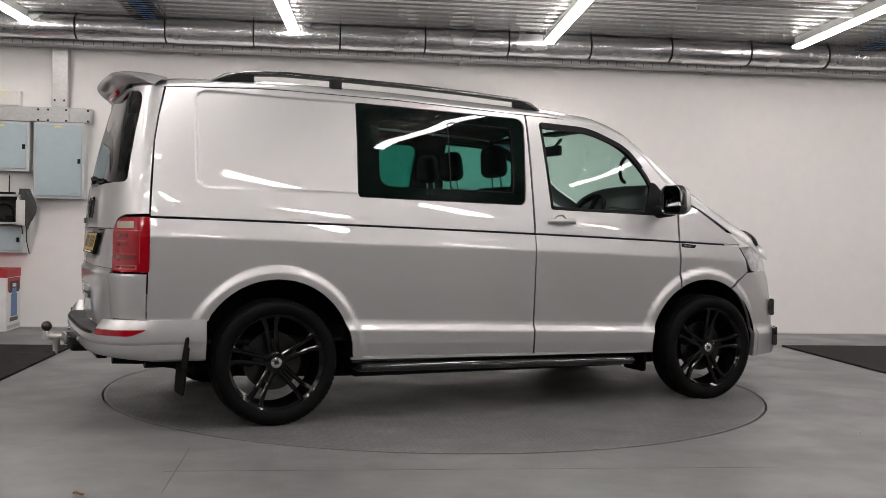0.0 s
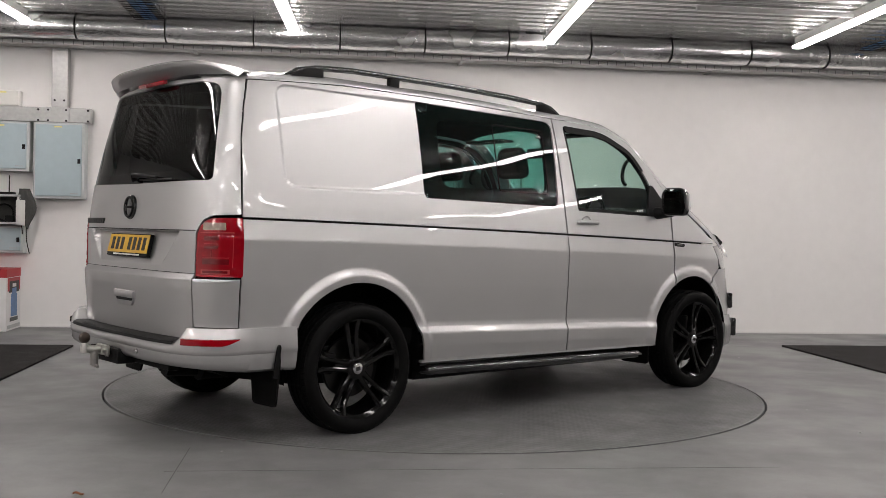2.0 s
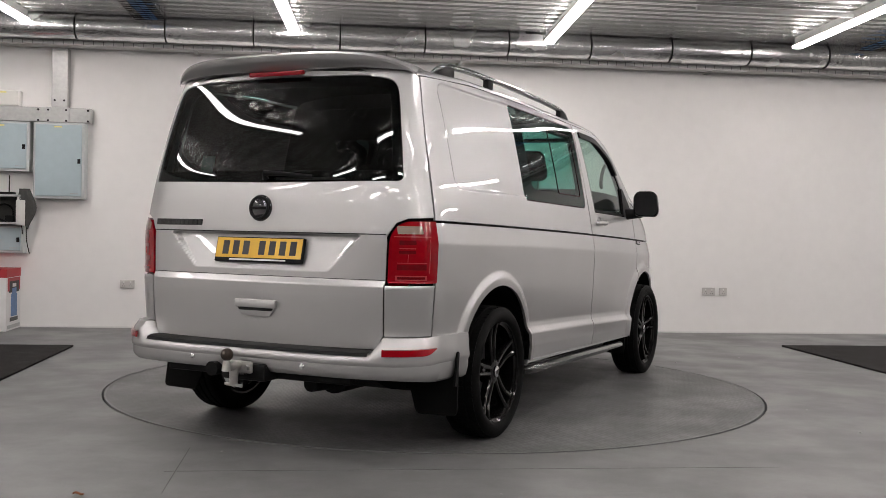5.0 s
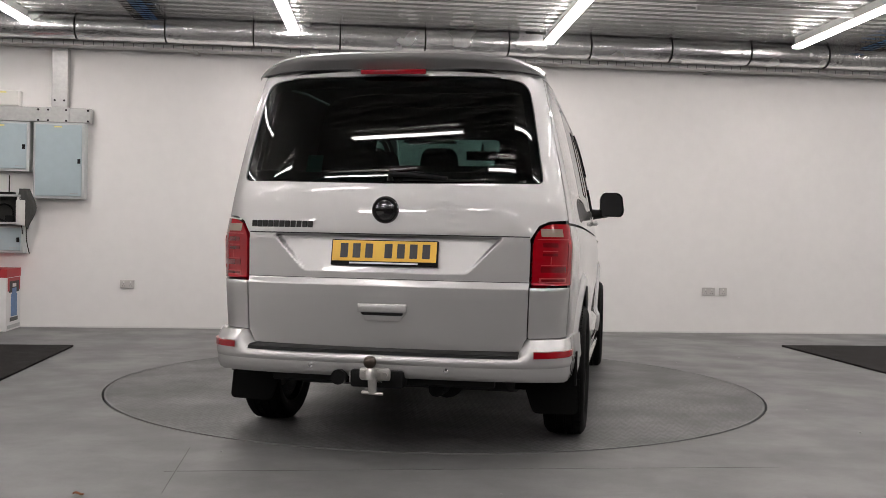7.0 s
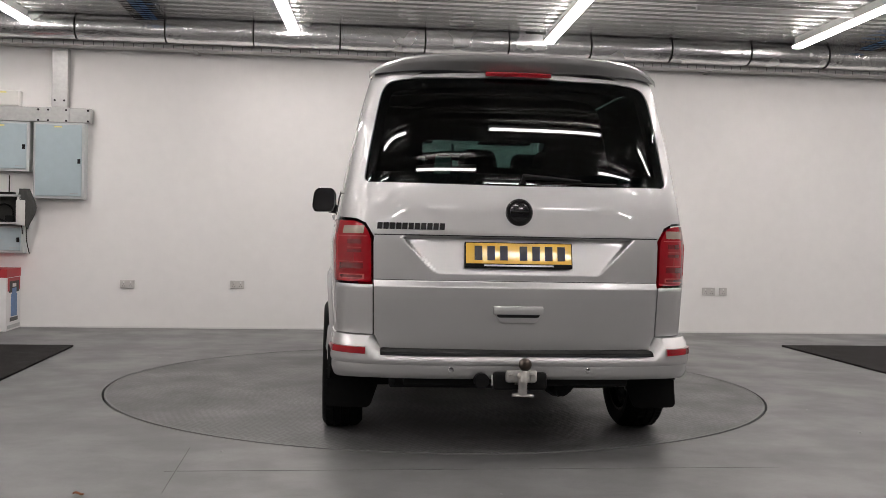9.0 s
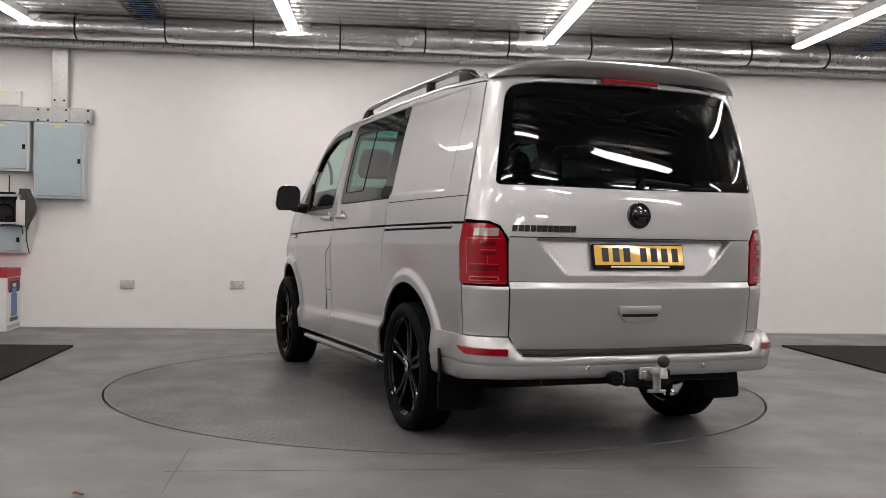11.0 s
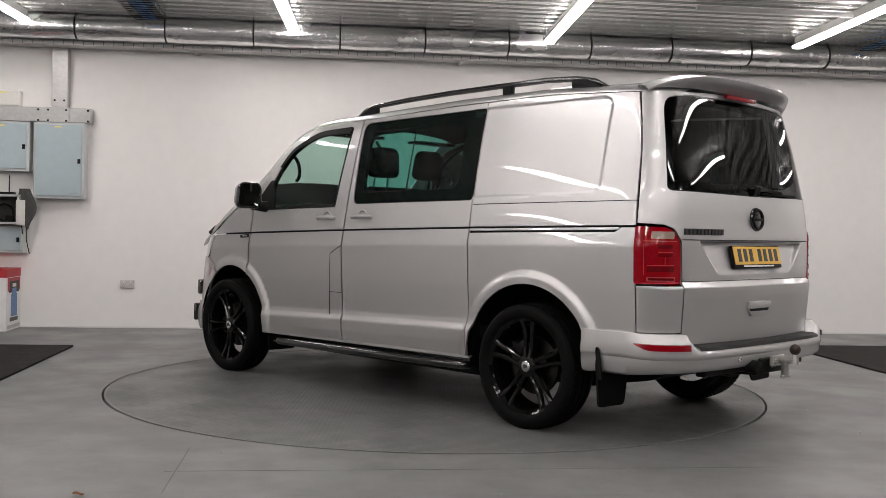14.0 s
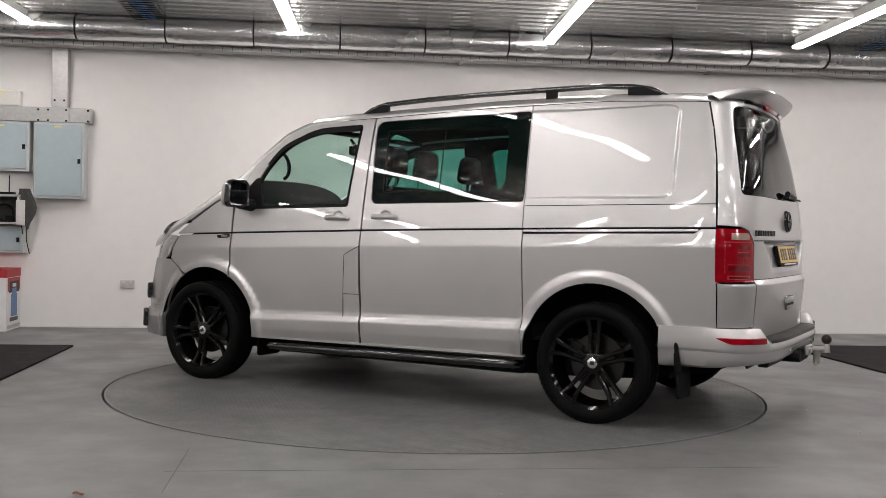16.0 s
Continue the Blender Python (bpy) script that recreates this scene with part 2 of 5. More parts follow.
def prism_bm(poly, d0, d1, plane="xz", bevel=0.0, bm=None, mat=0):
    """A plate with the outline poly (in the plane), from depth d0 to d1."""
    own = bmesh.new()
    put = {"xz": lambda a, b, d: (a, d, b), "xy": lambda a, b, d: (a, b, d), "yz": lambda a, b, d: (d, a, b)}[plane]
    lo = [own.verts.new(put(a, b, d0)) for a, b in poly]
    hi = [own.verts.new(put(a, b, d1)) for a, b in poly]
    own.faces.new(lo)
    own.faces.new(hi[::-1])
    n = len(poly)
    for i in range(n):
        own.faces.new((lo[i], hi[i], hi[(i + 1) % n], lo[(i + 1) % n]))
    bmesh.ops.recalc_face_normals(own, faces=own.faces[:])
    if bevel:
        bmesh.ops.bevel(own, geom=own.edges[:], offset=bevel, segments=2, profile=0.5, affect="EDGES", clamp_overlap=True)
    return merge(bm, own, mat)


def grid_bm(rows, bm=None, mat=0, close=False):
    """A sheet through rows of points."""
    own = bmesh.new()
    vs = [[own.verts.new(p) for p in row] for row in rows]
    for a, b in zip(vs, vs[1:]):
        n = len(a)
        for k in range(n if close else n - 1):
            own.faces.new((a[k], a[(k + 1) % n], b[(k + 1) % n], b[k]))
    return merge(bm, own, mat)


def rounded(poly, r, seg=5):
    """The outline poly with rounded corners; r is a number or one for each corner."""
    out = []
    n = len(poly)
    for i in range(n):
        p0, p1, p2 = (Vector(poly[j % n]) for j in (i - 1, i, i + 1))
        rad = r[i] if isinstance(r, (list, tuple)) else r
        a, b = (p0 - p1), (p2 - p1)
        if rad <= 0:
            out.append(tuple(p1))
            continue
        d = min(rad, a.length * 0.45, b.length * 0.45)
        a, b = p1 + a.normalized() * d, p1 + b.normalized() * d
        for k in range(seg + 1):
            t = k / seg
            q = a * (1 - t) ** 2 + p1 * 2 * t * (1 - t) + b * t * t
            out.append(tuple(q))
    return out


# ================= the room =================
WALL_Y, CEIL, X0, X1, Y0 = 3.957, 3.20, -8.2, 10.6, -14.0


def build_room():
    tagged(link("floor", box_bm(X0 - 0.3, X1 + 0.3, Y0 - 0.3, WALL_Y + 0.3, -0.45, -0.16), M["rubber"]), "dark concrete pit slab below the floor", "floor", kind="structure")
    # the painted screed leaves a round well for the turntable
    bm = bmesh.new()
    R, n = 2.265, 160
    ring = [bm.verts.new((R * math.cos(2 * math.pi * k / n), R * math.sin(2 * math.pi * k / n), 0)) for k in range(n)]
    low = [bm.verts.new((v.co.x, v.co.y, -0.16)) for v in ring]
    big = []
    for k in range(n):
        a = 2 * math.pi * k / n
        c, s = math.cos(a), math.sin(a)
        tx = ((X1 if c > 0 else X0) / c) if abs(c) > 1e-6 else 1e9
        ty = ((WALL_Y if s > 0 else Y0) / s) if abs(s) > 1e-6 else 1e9
        t = min(tx, ty)
        big.append(bm.verts.new((c * t, s * t, 0)))
    for k in range(n):
        j = (k + 1) % n
        bm.faces.new((ring[k], big[k], big[j], ring[j]))
        bm.faces.new((low[k], ring[k], ring[j], low[j]))
    for cx, cy in ((X1, WALL_Y), (X0, WALL_Y), (X0, Y0), (X1, Y0)):
        k = min(range(n), key=lambda i: (big[i].co.xy - Vector((cx, cy))).length)
        j = (k + 1) % n if (big[(k + 1) % n].co.xy - Vector((cx, cy))).length < (big[k - 1].co.xy - Vector((cx, cy))).length else (k - 1) % n
        if abs(big[k].co.x - cx) > 1e-4 or abs(big[k].co.y - cy) > 1e-4:
            bm.faces.new((big[k], bm.verts.new((cx, cy, 0)), big[j]))
    bmesh.ops.recalc_face_normals(bm, faces=bm.faces[:])
    tagged(link("floor_screed", bm, M["floor"]), "smooth grey painted workshop floor with scuffs and tyre marks", "floor", kind="structure")
    w = 0.25
    # the unseen south end is dark, to cut bounced light and darken reflections
    for nm, b in (("wall_north", (X0 - w, X1 + w, WALL_Y, WALL_Y + w)), ("wall_south", (X0 - w, X1 + w, Y0 - w, Y0)), ("wall_west", (X0 - w, X0, Y0, WALL_Y)), ("wall_east", (X1, X1 + w, Y0, WALL_Y))):
        tagged(link(nm, box_bm(*b, -0.16, CEIL + 0.35), M["wall_dark" if nm == "wall_south" else "wall"]), "unseen dark grey end wall behind the camera" if nm == "wall_south" else "white painted plaster wall of the showroom", "wall", kind="structure")
    # profiled steel deck: ribs along x
    prof, y, pitch = [], Y0, 0.19
    while y < WALL_Y:
        for dy, z in ((0, 0), (0.036, 0), (0.039, 0.007), (0.047, 0.007), (0.050, 0), (0.092, 0), (0.078, 0.055), (0.204, 0.055)):
            if y + dy < WALL_Y:
                prof.append((y + dy, CEIL + z))
        y += pitch
    prof.append((WALL_Y, prof[-1][1]))
    bm = grid_bm([[(X0, a, b) for a, b in prof], [(X1, a, b) for a, b in prof]])
    merge(bm, box_bm(X0, X1, Y0, WALL_Y, CEIL + 0.09, CEIL + 0.3))
    tagged(link("ceiling", bm, M["deck"]), "galvanised corrugated steel deck ceiling", "ceiling", kind="structure")
    tagged(link("baseboard", box_bm(X0, X1, WALL_Y - 0.008, WALL_Y - 0.001, 0.0, 0.016, 0.002), M["whitish"]), "thin white strip along the wall foot", "baseboard", kind="structure")
    # joints of a cover set in the floor in front of the turntable
    for a, b, c, d in ((-1.50, 1.40, -2.5785, -2.576), (-1.450, -1.4478, -2.95, -2.08)):
        tagged(link("floor_joint", box_bm(a, b, c, d, -0.01, 0.0008), M["fabric"]), "fine dark joint in the painted floor", "joint", kind="structure")


TILT = -3.0  # the battens stand a little askew to the wall


def tube_light(x, y1, length=2.4):
    root = tagged(new("tube_light"), "lit white linear batten tube light under the steel deck", "light", "tube lights of the ceiling")
    root.location = (x, y1 - length / 2, CEIL - 0.085)
    root.rotation_euler = (0, 0, radians(TILT))
    h = length / 2
    part("gear_tray", box_bm(-0.044, 0.044, -h, h, -0.003, 0.004), M["white_plastic"], root, smooth=False)
    part("housing", box_bm(-0.030, 0.030, -h, h, 0.004, 0.085, 0.006), M["galv"], root, smooth=False)
    part("diffuser", prism_bm([(-0.053, -0.004), (0.053, -0.004), (0.051, -0.018), (0.036, -0.030), (-0.036, -0.030), (-0.051, -0.018)], -h + 0.012, h - 0.012), M["tube"], root, "glowing white diffuser", smooth=False)
    for s in (-1, 1):
        part("lip", box_bm(s * 0.056 - 0.002, s * 0.056 + 0.002, -h, h, -0.007, 0.0), M["white_plastic"], root, smooth=False)
        part("end_cap", box_bm(-0.053, 0.053, s * h - 0.006, s * h + 0.006, -0.034, 0.004, 0.003), M["white_plastic"], root, smooth=False)
    return root


def build_lights():
    c, s = math.cos(radians(TILT)), math.sin(radians(TILT))
    first = None
    # a row of long battens that ends near the wall
    # the last is out of view, added to brighten the right-hand side
    for x, y in ((-3.79, 3.32), (-1.155, 3.38), (1.50, 3.42), (4.09, 3.08), (6.72, 3.2), (9.35, 3.2)):
        x, y = x + s * 1.2, y - c * 1.2
        if first is None:
            first = tube_light(x, y + 1.2)
        else:
            copy_thing(first, pose(x, y, first.location.z, 0, 0, TILT))
    # a second row of long battens, over and before the turntable
    # k = -1 is out of view, added for more light from the left
    for k in range(-1, 5):
        copy_thing(first, pose(-3.85 + 2.63 * k, -2.0, first.location.z, 0, 0, TILT))
    # rows of shorter battens across the room, over and behind the camera
    cross = None
    for y, x0 in ((-4.6, -4.35), (-5.8, -5.55), (-7.0, -4.15), (-11.0, -5.5)):
        # here too k = -1 is added to light the van from the left
        for k in range(-1, 5):
            x = x0 + 2.63 * k
            if cross is None:
                cross = tube_light(x, y + 0.6, 1.2)
                cross.rotation_euler = (0, 0, radians(90 + TILT))
            else:
                copy_thing(cross, pose(x, y, cross.location.z, 0, 0, 90 + TILT))


def duct():
    yc, zc, r = WALL_Y - 0.50, 3.085, 0.128
    root = tagged(new("ventilation_duct"), "round ventilation duct lagged in crinkled silver foil with black bands", "duct")
    root.location = (0, yc, zc)
    xs = [-3.32 + 0.878 * k for k in range(-3, 13)]
    for a, b in zip(xs, xs[1:]):
        bm = bmesh.new()
        n, m = 28, 16
        rows = []
        for i in range(m + 1):
            x = a + (b - a) * i / m
            e = 0.004 * min(1, min(i, m - i) / 2)
            row = []
            for k in range(n):
                t = 2 * math.pi * k / n
                rr = r - 0.003 + e + 0.006 * noise.noise((x * 3, math.cos(t) * 2.2, math.sin(t) * 2.2)) + 0.0025 * noise.noise((x * 14, math.cos(t) * 7, math.sin(t) * 7))
                row.append((x, rr * math.cos(t), rr * math.sin(t)))
            rows.append(row)
        part("duct_section", grid_bm(rows, bm, close=True), M["foil"], root)
    for x in xs:
        bm = lathe_bm([(r - 0.01, -0.008), (r + 0.004, -0.007), (r + 0.004, 0.007), (r - 0.01, 0.008)], 28)
        part("band", moved(bm, pose(x, 0, 0, 0, 0, 90)), M["black"], root, "black joint band")
    # perforated tray that runs below the duct along the wall
    tray = tagged(new("cable_tray"), "long perforated galvanised cable tray below the foil duct", "cable tray")
    tray.location = (0, WALL_Y - 0.22, 2.930)
    part("tray_base", box_bm(X0 + 0.1, X1 - 0.1, -0.10, 0.10, -0.004, 0.0), M["galv"], tray, smooth=False)
    for s in (-1, 1):
        part("tray_side", box_bm(X0 + 0.1, X1 - 0.1, s * 0.10 - 0.002, s * 0.10 + 0.002, -0.004, 0.045), M["galv"], tray, smooth=False)
    bm = bmesh.new()
    x = X0 + 0.3
    while x < X1 - 0.3:
        box_bm(x, x + 0.007, -0.1045, -0.1022, 0.000, 0.040, bm=bm)
        x += 0.100
    tagged(part("perforation", bm, M["slot"], tray, "dark slots in the tray side", smooth=False), kind="stuff")
    for x in (-5, -2.2, 0.6, 3.4, 6.2):
        part("bracket", box_bm(x, x + 0.04, -0.1, 0.215, -0.016, -0.005, 0.003), M["galv"], tray, smooth=False)

# ================= the van =================
# Van space: x forward from the rear axle, y to its left, z up from the floor.
OFF = Vector((-1.469, -0.181, 0))
XA, XB, NR, NF = -0.50, 2.85, 4.2, 3.3
_t = np.linspace(0.2, 2.1, 1901)
_w = np.interp(_t, [0.2, 0.33, 0.36, 0.46, 0.533, 0.566, 0.592, 0.80, 1.028, 1.037, 1.1365, 1.22, 1.32, 1.50, 1.70, 1.86, 1.93, 2.1], [0.885, 0.902, 0.912, 0.927, 0.930, 0.912, 0.908, 0.919, 0.926, 0.9252, 0.907, 0.893, 0.8735, 0.8355, 0.788, 0.742, 0.715, 0.60])
_k = np.exp(-0.5 * (np.arange(-40, 41) / 4.0) ** 2)
_soft = np.exp(-0.5 * (np.arange(-160, 161) / 38.0) ** 2)
_up = np.convolve(np.pad(_w, 160, mode="reflect", reflect_type="odd"), _soft / _soft.sum(), mode="valid")
_w = np.convolve(np.pad(_w, 40, mode="edge"), _k / _k.sum(), mode="valid")
# crisp lines below the waist, one smooth sweep above it
_b = np.clip((_t - 1.17) / 0.12, 0, 1)
_b = _b * _b * (3 - 2 * _b)
_w = _w + (_up - _w) * _b


def dz(x):
    """How much the van's side lines drop towards the nose."""
    return -0.0205 * x - 0.0026 * x * x


def zg(x):
    return 1.1365 + dz(x)


_rx = np.interp(_t, [0.3, 0.55, 0.78, 0.832, 0.838, 0.860, 0.866, 1.10, 1.25, 1.36, 1.60, 1.86, 1.93, 2.0], [-0.895, -0.903, -0.921, -0.923, -0.921, -0.904, -0.903, -0.900, -0.887, -0.872, -0.822, -0.752, -0.730, -0.70])
_ru = np.convolve(np.pad(_rx, 160, mode="reflect", reflect_type="odd"), _soft / _soft.sum(), mode="valid")
_rx = _rx + (_ru - _rx) * _b


def rear_x(z):
    return np.interp(z, _t, _rx)


def front_x(z):
    return np.interp(z, [0.2, 0.30, 0.55, 0.75, 0.95, 1.05, 1.20, 1.37, 1.9], [3.90, 3.95, 3.94, 3.89, 3.83, 3.76, 3.66, 3.59, 3.64])


def width(x, z):
    w = np.interp(z - dz(x), _t, _w)
    return w * (1 - 0.028 * np.clip((0.3 - x) / 1.0, 0, 1.3) ** 2) * (1 - 0.035 * np.clip((x - 1.9) / 1.3, 0, 1.3) ** 2)


def smooth01(t):
    t = np.clip(t, 0, 1)
    return t * t * (3 - 2 * t)


def nose_x(y, z):
    """Where the nose stands at half width y and height z."""
    return float(XB + (front_x(z) - XB) * (1 - min(0.999, abs(y) / float(width(3.4, z))) ** NF) ** (1 / NF))


ARCH = ((0.0, 0.372, 0.443), (2.975, 0.365, 0.442))


def S(x, z):
    """Half width of the body's side at x, z."""
    x, z = np.asarray(x, float), np.asarray(z, float)
    p = np.clip((XA - x) / (XA - rear_x(z)), 0, 0.9995)
    q = np.clip((x - XB) / (front_x(z) - XB), 0, 0.9995)
    y = width(x, z) * (1 - p ** NR) ** (1 / NR) * (1 - q ** NF) ** (1 / NF)
    for cx, cz, r in ARCH:
        d = np.hypot(x - cx, np.where(z > cz, z - cz, (z - cz) * 0.25))
        y = y + 0.020 * smooth01((r + 0.085 - d) / 0.05)
    # pressed panel round the blind rear window
    bx, bz = np.abs(x - 0.55) - 0.99, np.abs(z - (1.585 + 0.4 * dz(x))) - 0.272
    r = 0.07
    sd = np.hypot(np.maximum(bx + r, 0), np.maximum(bz + r, 0)) + np.minimum(np.maximum(bx + r, bz + r), 0) - r
    y = y - 0.010 * smooth01((0.004 - sd) / 0.016) * (x < 0.6)
    return y


# normalised rear curve by arc length
_a = np.linspace(0, math.pi / 2, 4001)
_cx, _cy = np.cos(_a) ** (2 / NR), np.sin(_a) ** (2 / NR)  # share of depth, share of width
_px, _py = _cx * 0.40, _cy * 0.88
_len = np.concatenate([[0], np.cumsum(np.hypot(np.diff(_px), np.diff(_py)))])  # from the rear middle
RL = _len[-1]


def gate_offset(y, z):
    """Pressings of the tailgate: how far it is set in."""
    a = np.abs(y)
    top, bot = 1.078, 0.900
    half = 0.575 - 0.165 * (top - z) / (top - bot)
    edge = smooth01((half - a) / 0.022) * smooth01((top + 0.002 - z) / 0.010)
    o = 0.046 * edge * np.clip((z - bot) / (top - bot), 0, 1)
    return o


def rear(s, z):
    """The body's rear wrap at arc length s from its middle (left is positive)."""
    s, z = np.asarray(s, float), np.asarray(z, float)
    a = np.clip(np.abs(s), 0, RL - 1e-6)
    cx, cy = np.interp(a, _len, _cx), np.interp(a, _len, _cy)
    x = XA - (XA - rear_x(z)) * cx
    y = width(x, z) * cy * np.sign(s)
    return np.stack([x + gate_offset(y, z) * smooth01((0.80 - np.abs(y)) / 0.1), y, z], -1)


def s_of_x(x, z):
    return float(np.interp((XA - x) / (XA - rear_x(z)), _cx[::-1], _len[::-1]))


def s_of_y(y, z):
    lo, hi = 0.0, RL
    for _ in range(40):
        m = (lo + hi) / 2
        if float(rear(m, z)[1]) < y:
            lo = m
        else:
            hi = m
    return lo


def side_map(sg, out=0.0):
    def f(x, z):
        return np.stack([np.asarray(x, float), sg * (S(x, z) + out), np.asarray(z, float)], -1)
    return f


def rear_map(out=0.0):
    def f(s, z):
        e = 1e-3
        p = rear(s, z)
        if not out:
            return p
        n = np.cross(rear(s + e, z) - rear(s - e, z), rear(s, z + e) - rear(s, z - e))
        n /= np.linalg.norm(n, axis=-1, keepdims=True) + 1e-12
        return p - n * out * np.sign(np.sum(n * np.array([1, 0, 0]), -1, keepdims=True) + 1e-9)
    return f


def resample(poly, step):
    out = []
    for a, b in zip(poly, poly[1:] + poly[:1]):
        d = math.dist(a, b)
        n = max(1, math.ceil(d / step))
        out += [(a[0] + (b[0] - a[0]) * k / n, a[1] + (b[1] - a[1]) * k / n) for k in range(n)]
    return out


def inset(poly, d):
    """The outline moved inwards by d (outwards where d is negative)."""
    p = np.array(poly)
    area = 0.5 * np.sum(p[:, 0] * np.roll(p[:, 1], -1) - np.roll(p[:, 0], -1) * p[:, 1])
    e = np.roll(p, -1, 0) - p
    n = np.stack([-e[:, 1], e[:, 0]], 1)
    n /= np.linalg.norm(n, axis=1, keepdims=True) + 1e-12
    m = n + np.roll(n, 1, 0)
    m /= np.maximum(np.sum(m * m, 1, keepdims=True), 0.5) / 2
    return [tuple(q) for q in p + m * d * np.sign(area)]


def inside(pts, poly):
    p = np.array(poly)
    x, y = pts[:, 0:1], pts[:, 1:2]
    x0, y0 = p[:, 0], p[:, 1]
    x1, y1 = np.roll(x0, -1), np.roll(y0, -1)
    c = ((y0 > y) != (y1 > y)) & (x < (x1 - x0) * (y - y0) / (y1 - y0 + 1e-15) + x0)
    return c.sum(1) % 2 == 1


def edge_distance(pts, poly):
    a = np.array(poly)
    b = np.roll(a, -1, 0)
    best = np.full(len(pts), 9.0)
    for p, q in zip(a, b):
        d = q - p
        t = np.clip(((pts - p) @ d) / (d @ d + 1e-15), 0, 1)
        best = np.minimum(best, np.linalg.norm(pts - p - t[:, None] * d, axis=1))
    return best


from mathutils.geometry import delaunay_2d_cdt


def sheets(name, polys, fmap, mat, parent, label="", step=0.03, zstep=0.02, gap=0.003, thick=0.014, warp=False):
    """Pressed panels: each (outline, holes) in the plane of fmap, laid on its surface, with returned edges."""
    V, N, F = [], [], []
    for outline, holes in polys:
        loops = [resample(inset(outline, gap), step * 0.6)] + [resample(inset(h, -0.001), step * 0.6) for h in holes]
        o = np.array(loops[0])
        gx = np.arange(o[:, 0].min(), o[:, 0].max(), step)
        gz = np.arange(o[:, 1].min(), o[:, 1].max(), zstep)
        if warp:
            gz = np.arange(0.302, 2.0, zstep)
        g = np.stack(np.meshgrid(gx, gz), -1).reshape(-1, 2)
        if warp:
            g[:, 1] += dz(g[:, 0])
        ok = inside(g, loops[0]) & (edge_distance(g, loops[0]) > 0.35 * zstep)
        for h in loops[1:]:
            ok &= ~inside(g, h) & (edge_distance(g, h) > 0.35 * zstep)
        pts = [Vector(q) for lp in loops for q in lp] + [Vector(q) for q in g[ok]]
        edges, k = [], 0
        for lp in loops:
            edges += [(k + i, k + (i + 1) % len(lp)) for i in range(len(lp))]
            k += len(lp)
        vs, _, fs, *_ = delaunay_2d_cdt(pts, edges, [], 0, 1e-7)
        P2 = np.array([tuple(v) for v in vs])
        T = np.array([list(f) for f in fs])
        c = P2[T].mean(1)
        ok = inside(c, loops[0])
        for h in loops[1:]:
            ok &= ~inside(c, h)
        T = T[ok]
        P = fmap(P2[:, 0], P2[:, 1])
        e = 2e-3
        nn = np.cross(fmap(P2[:, 0] + e, P2[:, 1]) - fmap(P2[:, 0] - e, P2[:, 1]), fmap(P2[:, 0], P2[:, 1] + e) - fmap(P2[:, 0], P2[:, 1] - e))
        nn /= np.linalg.norm(nn, axis=1, keepdims=True) + 1e-12
        # outwards is away from the van's middle
        ref = P - np.array([np.clip(P[:, 0], 0, 2.6).mean() if len(P) else 0, 0, 1.0])
        sg = np.sign(np.sum(nn * ref, 1).sum())
        nn *= sg
        base = len(V)
        V += list(P)
        N += list(nn)
        for t in T:
            a, b, d = P[t]
            if np.dot(np.cross(b - a, d - a), nn[t].sum(0)) < 0:
                t = t[::-1]
            F.append(tuple(int(i) + base for i in t))
        for li, lp in enumerate(loops):
            q = np.array(lp)
            p3 = fmap(q[:, 0], q[:, 1])
            m3 = np.cross(fmap(q[:, 0] + e, q[:, 1]) - fmap(q[:, 0] - e, q[:, 1]), fmap(q[:, 0], q[:, 1] + e) - fmap(q[:, 0], q[:, 1] - e))
            m3 *= sg / (np.linalg.norm(m3, axis=1, keepdims=True) + 1e-12)
            tan = np.roll(p3, -1, 0) - np.roll(p3, 1, 0)
            out = np.cross(tan, m3)
            out /= np.linalg.norm(out, axis=1, keepdims=True) + 1e-12
            i0 = len(V)
            V += list(p3) + list(p3 - m3 * thick)
            N += list(out) * 2
            n = len(lp)
            for i in range(n):
                F.append((i0 + i, i0 + n + i, i0 + n + (i + 1) % n, i0 + (i + 1) % n))
    me = bpy.data.meshes.new(name)
    me.from_pydata([tuple(v) for v in V], [], F)
    me.materials.append(mat)
    for p in me.polygons:
        p.use_smooth = True
    me.normals_split_custom_set_from_vertices([tuple(n) for n in N])
    ob = new(name, me)
    ob.parent = parent
    if label:
        ob["label"] = label
    return ob


def arc(cx, cz, r, a0, a1, n=22):
    return [(cx + r * math.cos(radians(a0 + (a1 - a0) * k / n)), cz + r * math.sin(radians(a0 + (a1 - a0) * k / n))) for k in range(n + 1)]


EDGE = ([-0.80, -0.57, 0.0, 0.77, 1.54, 1.80, 1.95, 2.19, 2.40, 2.56, 2.68, 2.80, 2.93, 3.33, 3.48, 3.66], [1.845, 1.872, 1.898, 1.888, 1.858, 1.850, 1.845, 1.824, 1.738, 1.597, 1.467, 1.355, 1.296, 1.076, 1.025, 0.93])
MID = ([-0.80, -0.70, -0.5, 0.0, 0.8, 1.5, 1.9, 2.15, 2.3, 2.45, 3.10, 3.25, 3.60, 3.80, 3.92], [1.90, 1.935, 1.965, 1.985, 1.98, 1.955, 1.94, 1.92, 1.885, 1.82, 1.40, 1.33, 1.175, 1.06, 0.97])


def top_z(x, f):
    """Height of the roof, screen or bonnet at x and the share f of the half width."""
    ze, zm = np.interp(x, *EDGE), np.interp(x, *MID)
    return ze + (zm - ze) * (1 - abs(f) ** 2.7) ** (1 / 2.0)


